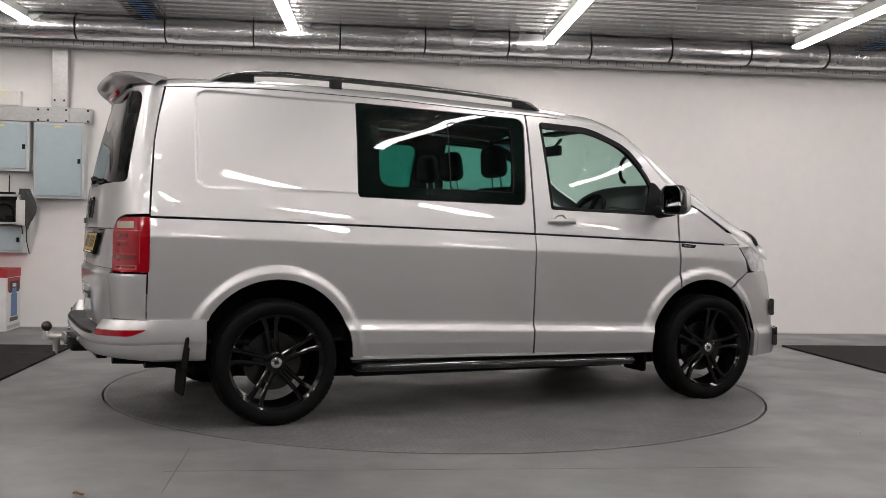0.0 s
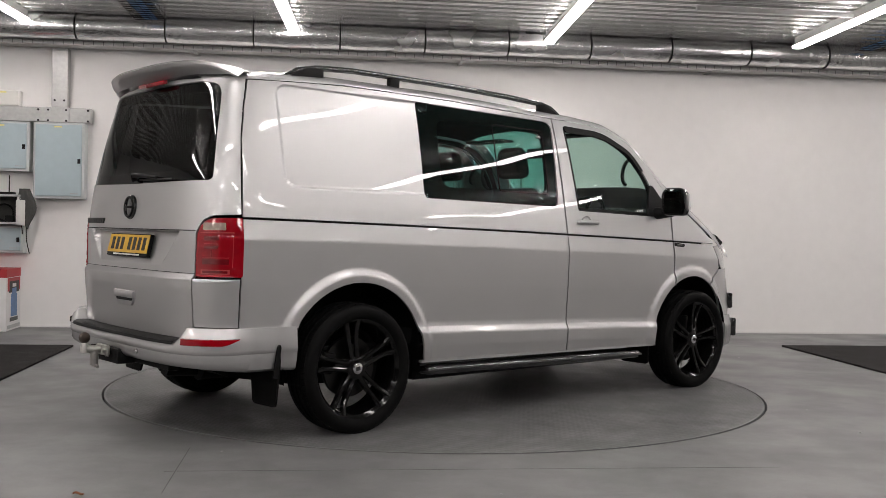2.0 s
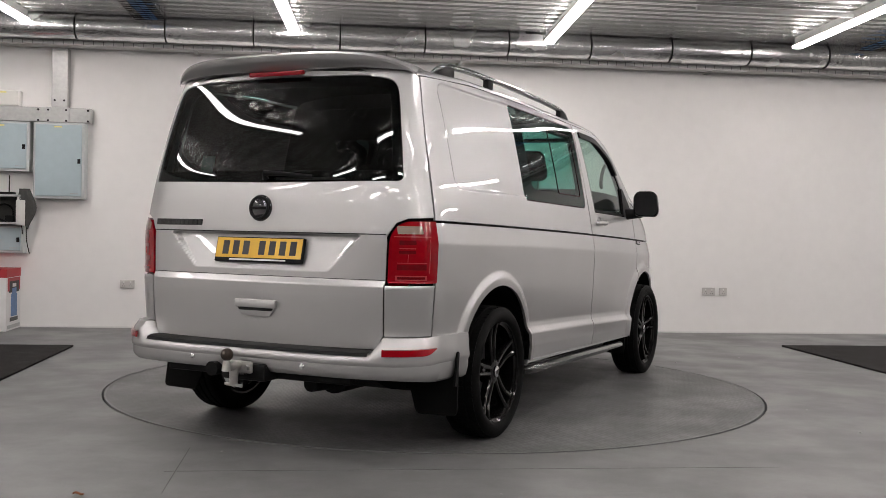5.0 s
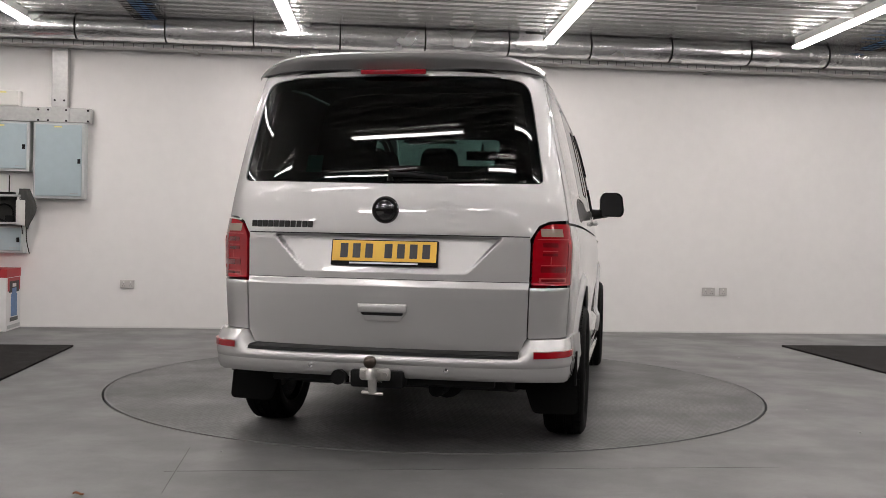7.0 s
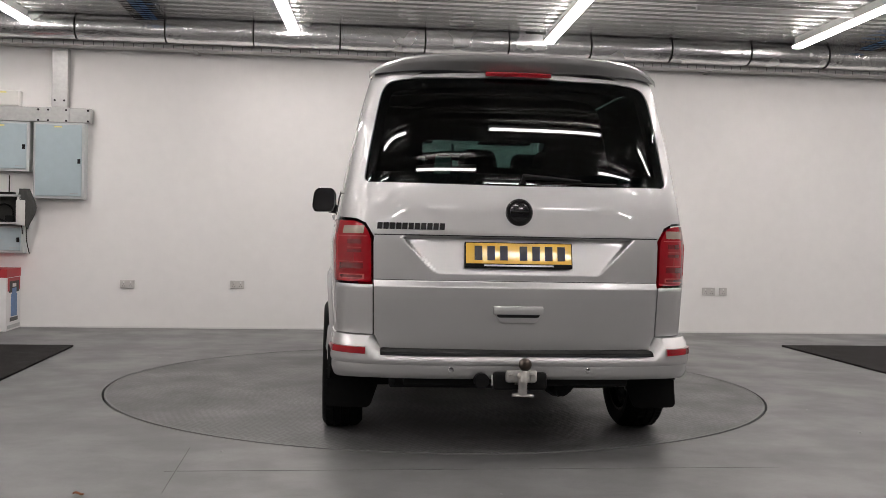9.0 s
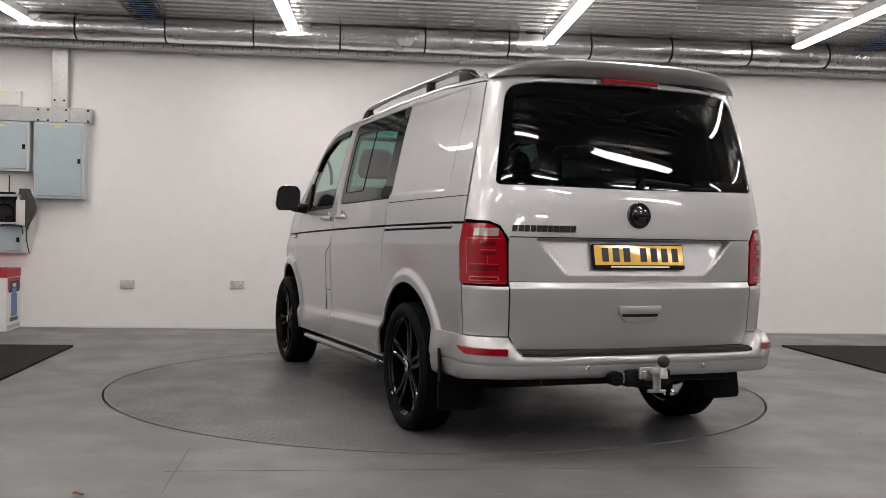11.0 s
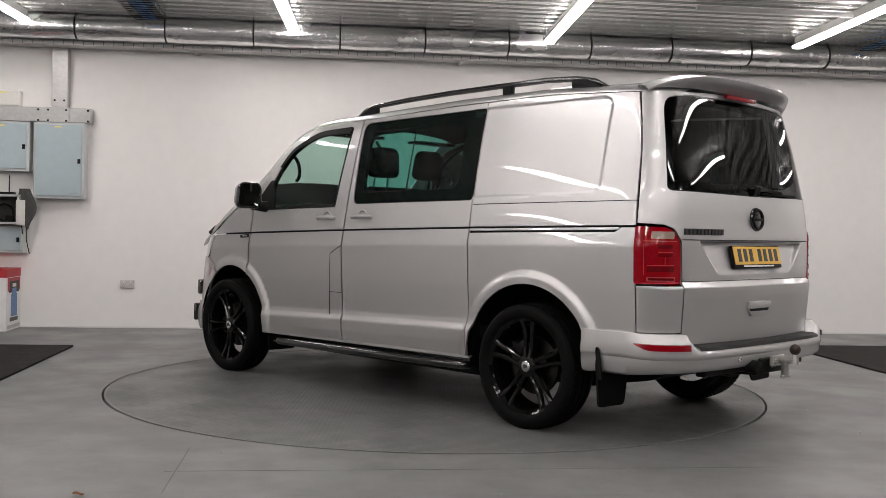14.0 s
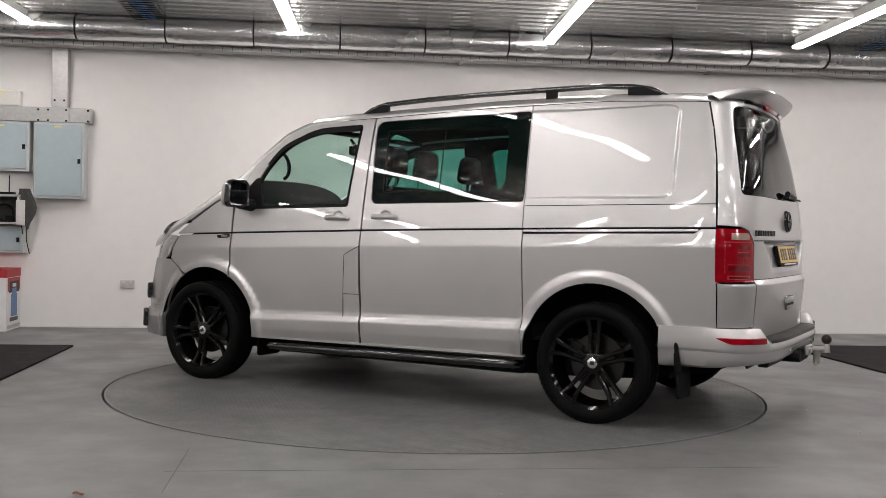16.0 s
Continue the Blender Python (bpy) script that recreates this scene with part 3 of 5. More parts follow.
def top_point(x, f, lift=0.0):
    # the sheet bows forward in its middle, as the screen does
    ze = float(np.interp(x, *EDGE))
    y = float(S(min(x, 3.6), ze)) * f
    return (x, y, float(top_z(x, f)) + lift)


def top_sheet(xs, fs, lift=0.0):
    return grid_bm([[top_point(x, f, lift) for f in fs] for x in xs])


def line(x, z):
    return (x, z + dz(x))


def body_panels(van):
    silver = M["paint"]
    gx = lambda x, d=0.0: (x, zg(x) + d)
    ra, fa = ARCH
    bottom = 0.365
    topz = lambda x: float(np.interp(x, *EDGE)) - 0.002
    xs_top = lambda a, b, n=14: [(a + (b - a) * k / n, topz(a + (b - a) * k / n)) for k in range(n + 1)]
    g = 0.0035  # half width of the waist groove
    win = rounded([(0.503, 1.853), (1.632, 1.826), (1.588, 1.272), (0.483, 1.291)], [0.02, 0.07, 0.05, 0.02])
    dwin = rounded([(1.742, 1.812), (2.12, 1.795), (2.40, 1.675), (2.58, 1.455), (2.60, 1.232), (1.773, 1.252)], [0.03, 0.12, 0.25, 0.12, 0.03, 0.02], 7)
    dgap = [(-0.703, 0.60), (-0.701, 0.844), (-0.690, 1.161), (-0.661, 1.556), (-0.634, 1.713), (-0.594, topz(-0.594))]
    for sg, nm in ((-1, "right"), (1, "left")):
        f = side_map(sg)
        groove_b = [gx(x) for x in np.linspace(-0.690, 0.47, 14)]
        if sg < 0:
            # right: one long side panel from the rear to the driver's door
            up = [(-0.690, zg(-0.69) + g)] + [gx(x, g) for x in np.linspace(-0.67, 1.640, 30)] + [(1.648, topz(1.648))] + xs_top(1.648, -0.594)[1:] + dgap[2:5][::-1]
            lo = [gx(x, -g) for x in np.linspace(1.645, -0.690, 30)] + [(-0.701, 0.844), (-0.704, 0.592)] + [(-0.38, 0.588)] + [p for p in arc(*ra, 152, 2) if p[0] > -0.379] + [(0.447, bottom)] + [(x, bottom + dz(x) * 0.5) for x in (0.8, 1.2)] + [(1.640, 0.352)]
            sheets("side_panel", [(up, [win]), (lo, [])], f, silver, van, step=0.018, zstep=0.01, warp=True)
        else:
            up = [(-0.690, zg(-0.69) + g)] + [gx(x, g) for x in np.linspace(-0.67, 0.470, 18)] + [(0.497, topz(0.497))] + xs_top(0.497, -0.594)[1:] + dgap[2:5][::-1]
            lo = [gx(x, -0.028 if x > -0.60 else -g) for x in np.linspace(0.467, -0.690, 30)] + [(-0.701, 0.844), (-0.704, 0.592), (-0.38, 0.588)] + [p for p in arc(*ra, 152, 2) if p[0] > -0.379] + [(0.447, bottom)]
            sheets("rear_quarter_panel", [(up, []), (lo, [])], f, silver, van, step=0.018, zstep=0.01, warp=True)
            strip = [gx(-0.595, -g), gx(0.465, -g), gx(0.465, -0.019), gx(-0.595, -0.019)]
            sheets("slide_rail_cover", [(strip, [])], f, silver, van, step=0.05, zstep=0.008, gap=0.0015)
            up = [gx(x, g) for x in np.linspace(0.470, 1.640, 16)] + [(1.648, topz(1.648))] + xs_top(1.648, 0.497)[1:]
            lo = [gx(x, -g) for x in np.linspace(1.640, 0.468, 16)] + [(0.452, 0.496), (0.450, bottom), (1.0, bottom - 0.012), (1.620, 0.352), (1.636, 0.75)]
            sheets("sliding_door", [(up, [win]), (lo, [])], f, silver, van, step=0.03, zstep=0.01, warp=True)
        # front door
        up = [gx(x, g) for x in np.linspace(1.646, 2.757, 16)] + [(2.760, 1.19), (2.775, 1.335)] + xs_top(2.76, 1.654, 22)
        lo = [gx(x, -g) for x in np.linspace(2.757, 1.645, 16)] + [(1.645, 0.75), ((1.645 if sg < 0 else 1.628), 0.350), (2.1, 0.345), (2.535, 0.338)] + [p for p in arc(fa[0], fa[1], fa[2], 184, 121)] + [(2.757, 0.75)]
        door = sheets("front_door", [(up, [dwin]), (lo, [])], f, silver, van, step=0.03, zstep=0.01, warp=True)
        # front wing and its lower corner
        wing = [gx(x, g) for x in np.linspace(2.763, 3.33, 8)] + [(3.33, 1.05), (2.935, 1.285), (2.85, 1.318), (2.79, 1.345), (2.768, 1.19)]
        wlo = [gx(x, -g) for x in np.linspace(3.30, 2.763, 8)] + [(2.763, 0.75)] + arc(fa[0], fa[1], fa[2], 119, 60, 12) + [(3.39, 0.86), (3.36, 0.95)]
        sheets("front_wing", [(wing, []), (wlo, [])], f, silver, van, step=0.02)
        bump = [(3.385, 0.855)] + arc(fa[0], fa[1], fa[2], 59, -8, 14) + [(3.412, 0.27), (3.78, 0.27), (3.82, 0.5), (3.81, 0.72), (3.65, 0.86)]
        sheets("front_bumper_side", [(bump, [])], side_map(sg, 0.002), silver, van, step=0.015)
        lamp = rounded([(3.315, 1.03), (3.37, 0.95), (3.43, 0.865), (3.68, 0.80), (3.74, 0.93), (3.62, 1.01), (3.46, 1.04)], 0.02)
        sheets("headlight", [(lamp, [])], side_map(sg, -0.004), M["headlamp"], van, "dark smoked headlight lens", step=0.015, zstep=0.012)
        # lower valance lip and bumper inserts
        lip = [(3.415, 0.268), (3.82, 0.268), (3.84, 0.44), (3.64, 0.50), (3.42, 0.505)]
        sheets("bumper_lip", [(lip, [])], side_map(sg, 0.022), silver, van, step=0.015, thick=0.03)
        part("bumper_insert", moved(box_bm(-0.05, 0.05, -0.02, 0.02, -0.07, 0.07, 0.012), pose(nose_x(0.725, 0.395) + 0.012, sg * 0.735, 0.395, 0, 0, -sg * 52)), M["gloss_black"], van, "gloss black insert")
        part("bumper_insert", moved(box_bm(-0.04, 0.04, -0.02, 0.02, -0.06, 0.06, 0.012), pose(nose_x(0.705, 0.60) + 0.004, sg * 0.710, 0.600, 0, 0, -sg * 52)), M["gloss_black"], van, "gloss black insert")
        # glass
        sheets("side_window", [(inset(win, 0.004), [])], side_map(sg, -0.002), M["glass_rear"], van, "dark green privacy glass", step=0.05, zstep=0.05, thick=0.004)
        band = inset(win, -0.002)
        inner = rounded([(0.64, 1.765), (1.535, 1.745), (1.505, 1.352), (0.62, 1.362)], 0.08)
        sheets("window_border", [(band, [inner])], side_map(sg, -0.006), M["black"], van, "black printed glass border", step=0.05, zstep=0.05, thick=0.02)
        sl = rounded([(1.085, 1.775), (1.535, 1.765), (1.515, 1.345), (1.075, 1.352)], 0.03)
        sheets("sliding_pane_frame", [(sl, [inset(sl, 0.009)])], side_map(sg, 0.001), M["black"], van, "slim black frame of the sliding pane", step=0.05, zstep=0.05, thick=0.006)
        sheets("door_window", [(inset(dwin, 0.012), [])], side_map(sg, -0.008), M["glass_door"], van, "light green tinted door glass", step=0.05, zstep=0.05, thick=0.004)
        sheets("door_seal", [(inset(dwin, 0.002), [inset(dwin, 0.022)])], side_map(sg, -0.004), M["black"], van, "black rubber window seal", step=0.05, zstep=0.05, thick=0.02)
        vis = rounded([(1.742, 1.815), (2.12, 1.80), (2.40, 1.685), (2.52, 1.545), (2.47, 1.545), (2.37, 1.66), (2.10, 1.755), (1.755, 1.768)], [0.02, 0.1, 0.1, 0.02, 0.02, 0.1, 0.1, 0.02])
        sheets("wind_deflector", [(vis, [])], side_map(sg, 0.010), M["black"], van, "smoked wind deflector", step=0.04, zstep=0.03, thick=0.012)
        tri = rounded([(2.49, 1.232), (2.72, 1.225), (2.735, 1.30), (2.60, 1.45), (2.56, 1.46)], 0.02)
        sheets("mirror_base", [(tri, [])], side_map(sg, 0.006), M["black"], van, "black mirror base plate", step=0.03, zstep=0.03, thick=0.02)
        # dark lining behind the panels
        shell = [(-0.62, 0.62), (-0.405, 0.62)] + arc(0.0, 0.372, 0.470, 148, 8, 14) + [(0.48, 0.42), (2.50, 0.42), (2.50, 0.80), (2.75, 0.90), (3.2, 0.98), (3.2, 1.04), (2.85, 1.25), (2.63, 1.42)] + [(x, topz(x) - 0.02) for x in (2.5, 2.3, 2.1, 1.6, 0.8, 0.0, -0.55)]
        sheets("lining", [(shell, [inset(win, 0.05), inset(dwin, 0.012)])], side_map(sg, -0.035), M["trim"], van, "dark grey inner trim", step=0.06, zstep=0.06, thick=0.003)
        # wheel arch liners
        for (cx, cz, r), y1 in zip(ARCH, (0.905, 0.895)):
            pr = arc(cx, cz, r + 0.012, 190, -10, 26)
            rows = [[(a, sg * yy, b) for a, b in pr] for yy in (y1 - 0.01, 0.62, 0.60)]
            rows.append([(cx + (a - cx) * 0.02, sg * 0.60, cz + (b - cz) * 0.02) for a, b in pr])
            part("arch_liner", grid_bm(rows), M["rubber"], van, "black wheel arch liner")
    # roof, pillars, screen and bonnet
    F = [math.sin(radians(a)) for a in np.linspace(-90, 90, 61)]
    F = [math.copysign(abs(f) ** 0.75, f) for f in F]
    part("roof", top_sheet(np.linspace(-0.735, 2.19, 74), F), silver, van, smooth=True)
    scr = [f for f in F if abs(f) <= 0.93]
    for sg in (-1, 1):
        part("windscreen_pillar", top_sheet(np.linspace(2.19, 3.0, 40), [f for f in F if sg * f >= 0.93 or abs(abs(f) - 0.93) < 1e-9] or [0.93, 1.0]), silver, van)
    part("windscreen", top_sheet(np.linspace(2.19, 2.99, 20), scr), M["glass_screen"], van, "clear green tinted windscreen")
    part("bonnet", top_sheet(np.linspace(2.99, 3.65, 28), F), silver, van)
    nose = [[(float(nose_x(y, z)) - 0.004, y, z) for y in np.linspace(-0.60, 0.60, 17)] for z in np.linspace(1.02, 0.30, 13)]
    part("bonnet_deflector", tube_bm([top_point(3.650 - 0.12 * abs(f) ** 4, f * 0.985, 0.010) for f in np.linspace(-1, 1, 33)], 0.022, 8), M["gloss_black"], van, "slim black bonnet deflector")
    part("grille", grid_bm(nose), M["black"], van, "black front grille")
    # underbody
    ub = prism_bm(rounded([(-0.86, 0.42), (-0.60, 0.31), (-0.2, 0.24), (0.42, 0.21), (2.55, 0.21), (3.5, 0.24), (3.6, 0.45), (-0.86, 0.50)], 0.03), -0.58, 0.58)
    box_bm(0.46, 2.50, -0.85, 0.85, 0.36, 0.44, 0.02, ub)
    # added low box that blocks bounced light, to deepen the shade underneath
    box_bm(0.50, 2.45, -0.76, 0.76, 0.225, 0.37, 0.03, ub)
    part("underbody", ub, M["black"], van, "black underbody and chassis", smooth=False)
    ex = tube_bm([(-0.80, -0.25, 0.33), (-0.4, -0.25, 0.31), (0.5, -0.2, 0.29), (2.0, -0.2, 0.28)], 0.04)
    tube_bm([(-0.62, -0.27, 0.35), (-0.15, -0.27, 0.35)], 0.09, 16, ex)
    part("exhaust", ex, M["black"], van, "dark exhaust pipe and silencer")
    part("rear_axle", tube_bm([(0, -0.7, 0.33), (0, 0.7, 0.33)], 0.05, 12), M["black"], van)


def rear_end(van):
    silver = M["paint"]
    sx, sy = s_of_x, s_of_y
    # lamps: from the side gap to the tailgate's edge
    def mirror(poly):
        return [(-a, b) for a, b in poly]

    lamp = [(sx(-0.694, 0.850), 0.850), (sy(0.708, 0.850), 0.850), (sy(0.710, 1.065), 1.065), (sy(0.745, 1.128), 1.128), (sy(0.785, 1.148), 1.148), (sx(-0.687, 1.150), 1.150)]
    lamp = rounded(lamp, [0.01, 0.015, 0.04, 0.03, 0.04, 0.01])
    corner = [(sx(-0.703, 0.842), 0.842), (sy(0.7045, 0.842), 0.842), (sy(0.7005, 0.60), 0.60), (sx(-0.706, 0.60), 0.60)]
    half = [(0, 1.90), (0.3, 1.897), (sy(0.60, 1.875), 1.875), (sy(0.70, 1.87), 1.872), (sx(-0.600, 1.866), 1.868), (sx(-0.636, 1.713), 1.713), (sx(-0.663, 1.556), 1.556), (sx(-0.692, 1.165), 1.165), (sy(0.79, 1.158), 1.158), (sy(0.742, 1.136), 1.136), (sy(0.703, 1.07), 1.07), (sy(0.702, 0.85), 0.85), (sy(0.697, 0.60), 0.60), (sy(0.662, 0.535), 0.535), (0, 0.53)]
    outline = half + mirror(half[1:-1])[::-1]
    wl = rounded([(0, 1.872), (sy(0.52, 1.862), 1.862), (sy(0.662, 1.835), 1.835), (sy(0.752, 1.352), 1.352), (sy(0.735, 1.338), 1.338), (0, 1.330)], [0, 0.05, 0.07, 0.05, 0.02, 0], 5)
    win = wl + mirror(wl[1:-1])[::-1]
    gate = sheets("tailgate", [(outline, [win])], rear_map(), silver, van, step=0.013, zstep=0.009)
    sheets("rear_window", [(win, [])], rear_map(-0.004), M["glass_gate"], gate, "dark tinted rear window", step=0.03, zstep=0.03, thick=0.003)
    wi = inset(win, 0.055)
    sheets("window_border", [(win, [rounded(wi[::2], 0.0)])], rear_map(-0.010), M["gloss_black"], gate, "black printed glass border", step=0.04, zstep=0.04, thick=0.003)
    # dark lining inside the tailgate
    sheets("tailgate_lining", [(inset(outline, 0.03), [inset(win, 0.02)])], rear_map(-0.07), M["trim"], gate, "dark inner trim", step=0.06, zstep=0.06, thick=0.003)
    for sg in (1, -1):
        fl = lambda p: p if sg > 0 else mirror(p)
        lm = sheets("tail_light", [(fl(lamp), [])], rear_map(0.004), M["red"], van, "red tail light lens", step=0.015, zstep=0.015, gap=0.002, thick=0.03)
        a0, a1 = sy(0.735, 0.9), sx(-0.72, 0.9)
        row = lambda s0, s1, z0, z1: [(s0, z0), (s1, z0), (s1, z1), (s0, z1)]
        for s0, s1, z0, z1, up, mt, lb in (
            (0.10, 0.72, 1.086, 1.123, 0.0062, "lens_clear", "pale indicator lens"), (0.0, 0.92, 1.071, 1.076, 0.0062, "red_edge", ""),
            (0.12, 0.52, 1.036, 1.056, 0.0062, "red_deep", ""), (0.12, 0.52, 1.016, 1.020, 0.0062, "red_edge", ""), (0.12, 0.52, 0.994, 1.008, 0.0062, "red_deep", ""),
            (0.33, 0.345, 0.952, 0.990, 0.0062, "red_edge", ""), (0.08, 0.80, 0.948, 0.951, 0.0062, "red_edge", ""), (0.08, 0.80, 0.916, 0.942, 0.0062, "red_deep", ""),
            (0.05, 0.82, 0.866, 0.890, 0.0062, "red_edge", "pale framed strip"), (0.10, 0.77, 0.872, 0.884, 0.0078, "red_deep", ""), (0.88, 0.895, 0.90, 1.06, 0.0062, "red_edge", "")):
            sheets("lens_band", [(fl(rounded(row(a0 + (a1 - a0) * s0, a0 + (a1 - a0) * s1, z0, z1), 0.003)), [])], rear_map(up), M[mt], lm, lb, step=0.02, zstep=0.012, gap=0, thick=0.002)
        sheets("corner_panel", [(fl(corner), [])], rear_map(), silver, van, step=0.015, gap=0.0005)
    # thin dark bars draw the joint and the shade at the pressed steps
    for zz, half_s in ((1.0835, s_of_y(0.700, 1.08)), (0.8665, s_of_y(0.700, 0.86))):
        q = rear_map(0.0)(np.linspace(-half_s, half_s, 60), np.full(60, zz))
        part("gate_joint", tube_bm([tuple(v) for v in q], 0.0028 if zz > 1 else 0.0018, 5), M["trim"], gate, "dark line for the joint and shade of the pressing")
    h = prism_bm(rounded([(-0.12, 0.748), (0.12, 0.748), (0.12, 0.715), (0.085, 0.665), (-0.085, 0.665), (-0.12, 0.715)], 0.012), -0.926, -0.889, "yz", 0.003)
    part("handle_recess", h, M["paint"], gate, "pressed handle surround")
    # a dark plate stands in for the shade below the grip
    part("handle_slot", prism_bm(rounded([(-0.108, 0.707), (0.108, 0.707), (0.098, 0.692), (-0.098, 0.692)], 0.008), -0.9285, -0.90, "yz"), M["trim"], gate, "dark strip for the shade under the grip", smooth=False)
    part("handle_grip", box_bm(-0.935, -0.912, -0.122, 0.122, 0.706, 0.748, 0.006), M["paint"], gate)
    # round emblem and name badge, as plain shapes
    part("emblem", moved(lathe_bm([(0.0, 0.012), (0.056, 0.010), (0.064, 0.006), (0.067, 0), (0.067, -0.02)], 40), pose(-0.897, 0, 1.202, 4, 0, 90)), M["gloss_black"], gate, "round gloss black emblem")
    part("emblem_ring", moved(lathe_bm([(0.046, 0.012), (0.050, 0.016), (0.058, 0.016), (0.062, 0.010)], 40), pose(-0.897, 0, 1.202, 4, 0, 90)), M["black"], gate, "raised black ring")
    part("emblem_bar", moved(box_bm(-0.004, 0.004, -0.046, 0.046, -0.007, 0.007, 0.003), pose(-0.911, 0, 1.202)), M["black"], gate)
    x0, w = 0.688, 0.330 / 11
    for k in range(11):
        y = x0 - k * w
        zz = 1.110, 1.142
        bm = prism_bm([(y, zz[0]), (y - w * 0.82, zz[0]), (y - w * 0.90, zz[1]), (y - w * 0.08, zz[1])], -0.012, 0.0, "yz", 0.002)
        yy = y - w / 2
        px = float(rear(sy(yy, 1.126), 1.126)[0])
        part("badge_block", moved(bm, pose(px + 0.004, 0, 0)), M["mark"], gate, "black badge lettering as plain block" if k == 0 else "", smooth=False)
    # number plate, its marking as plain bars
    pl = new("number_plate")
    pl.parent = gate
    pl.location = (-0.896, 0, 0.993)
    pl.rotation_euler = (0, radians(13), 0)
    pl["label"] = "yellow number plate in a black holder"
    tmp = box_bm(-0.012, 0.010, -0.264, 0.264, -0.064, 0.062, 0.004)
    part("plate_holder", tmp, M["black"], pl)
    part("plate_face", box_bm(-0.0145, -0.0115, -0.258, 0.258, -0.045, 0.056, 0.001), M["plate"], pl, "yellow reflective face", smooth=False)
    xs = [0.222 - 0.062 * k for k in range(3)] + [0.222 - 0.062 * 3 - 0.034 - 0.062 * k for k in range(4)]
    for y in xs:
        part("marking_bar", box_bm(-0.0162, -0.0143, y - 0.043, y - 0.005, -0.029, 0.042, 0.001), M["mark"], pl, smooth=False)
    part("holder_strip", box_bm(-0.0142, -0.0118, -0.17, 0.17, -0.058, -0.050, 0.001), M["whitish"], pl, "pale bar on the holder", smooth=False)
    # high brake light
    part("brake_light", moved(box_bm(-0.012, 0.012, -0.165, 0.165, -0.012, 0.012, 0.006), pose(-0.778, 0, 1.886, 0, -14, 0)), M["red"], gate, "slim red high brake light")
    # wiper
    wp = tube_bm([(-0.895, -0.02, 1.345), (-0.905, -0.02, 1.375), (-0.902, -0.10, 1.372), (-0.899, -0.30, 1.358)], [0.018, 0.016, 0.012, 0.008], 8)
    tube_bm([(-0.893, -0.08, 1.350), (-0.893, -0.48, 1.345)], 0.006, 6, wp)
    moved(wp, pose(0.012, 0, 0))
    part("wiper", wp, M["black"], gate, "black rear wiper")
    st = [(s_of_y(0.335, 1.43), 1.385), (s_of_y(0.415, 1.43), 1.385), (s_of_y(0.415, 1.43), 1.470), (s_of_y(0.335, 1.43), 1.470)]
    sheets("window_sticker", [(st, [])], rear_map(-0.009), M["sticker"], gate, "small pale green sticker", step=0.03, zstep=0.03, gap=0, thick=0.001)
    # roof spoiler over the tailgate
    rows = []
    for k in np.linspace(-1, 1, 41):
        a = abs(k)
        y = 0.735 * k
        xr = -0.852 + 0.200 * a ** 4
        zt = 1.975 - 0.045 * a ** 3 - 0.045 * a ** 10
        xf = -0.55 - 0.035 * a ** 4
        zf = float(top_z(-0.57, min(0.985, a * 0.97))) + 0.006
        xb, zb = -0.770 + 0.125 * a ** 5, 1.902 - 0.022 * a ** 4
        xm = 0.5 * (xf + xr)
        prof = [(xf, zf - 0.012), (xf - 0.004, zf), (xm, 0.45 * zf + 0.55 * zt + 0.010), (xr + 0.06 * (1 - 0.7 * a), zt + 0.006), (xr + 0.010, zt), (xr, zt - 0.010), (xr + 0.004, zt - 0.022), (xr + 0.03 * (1 - 0.6 * a), zt * 0.5 + zb * 0.5 - 0.004), (xb, zb)]
        rows.append([(x, y, z) for x, z in prof])
    sp = grid_bm(rows)
    bmesh.ops.holes_fill(sp, edges=[e for e in sp.edges if e.is_boundary], sides=0)
    part("roof_spoiler", sp, silver, van, "silver roof spoiler over the tailgate")
    # rear bumper, swept round the corner
    rows = []
    e = 1e-3
    ss = np.concatenate([np.linspace(-1, -0.42, 30), np.linspace(-0.41, 0.41, 21), np.linspace(0.42, 1, 30)]) * RL
    def bump_row(base, nrm, ymag, side_share):
        o = 0.010 + 0.078 * side_share
        up = float(smooth01((ymag - 0.655) / 0.05))
        zt = 0.530 + (0.597 - 0.530) * up
        zb = 0.372 + 0.028 * side_share
        prof = [(-0.03, zt), (o * 0.55, zt), (o * 0.9, zt - 0.012 - 0.022 * up), (o, zt - 0.028 - 0.028 * up), (o + 0.006, 0.487), (o + 0.003, 0.472), (o - 0.002, 0.466), (o - 0.002, 0.43), (o - 0.014, zb + 0.012), (o - 0.03, zb), (-0.06, zb + 0.005)]
        return [(base[0] + nrm[0] * d, base[1] + nrm[1] * d, z) for d, z in prof]
    for s in ss:
        b = rear(s, 0.62)
        b0, b1 = rear(s - e, 0.62), rear(s + e, 0.62)
        tx, ty = b1[0] - b0[0], b1[1] - b0[1]
        L = math.hypot(tx, ty) + 1e-12
        n = (-ty / L, tx / L)
        if n[0] > 0.001 or (abs(n[0]) < 0.001 and n[1] * b[1] < 0):
            n = (-n[0], -n[1])
        rows.append(bump_row(b, n, abs(float(b[1])), float(smooth01((-0.62 - float(b[0])) / 0.27))))
    for x in (-0.46, -0.42, -0.392):
        for sg in (-1, 1):
            r = bump_row((x, sg * float(S(x, 0.60)), 0), (0, sg), 0.9, 0.0)
            rows.insert(0, r) if sg < 0 else rows.append(r)
    part("rear_bumper", grid_bm(rows), silver, van, "silver rear bumper")
    pad = []
    for y in np.linspace(-0.665, 0.665, 25):
        b = rear(s_of_y(abs(y), 0.62) * (1 if y > 0 else -1), 0.62)
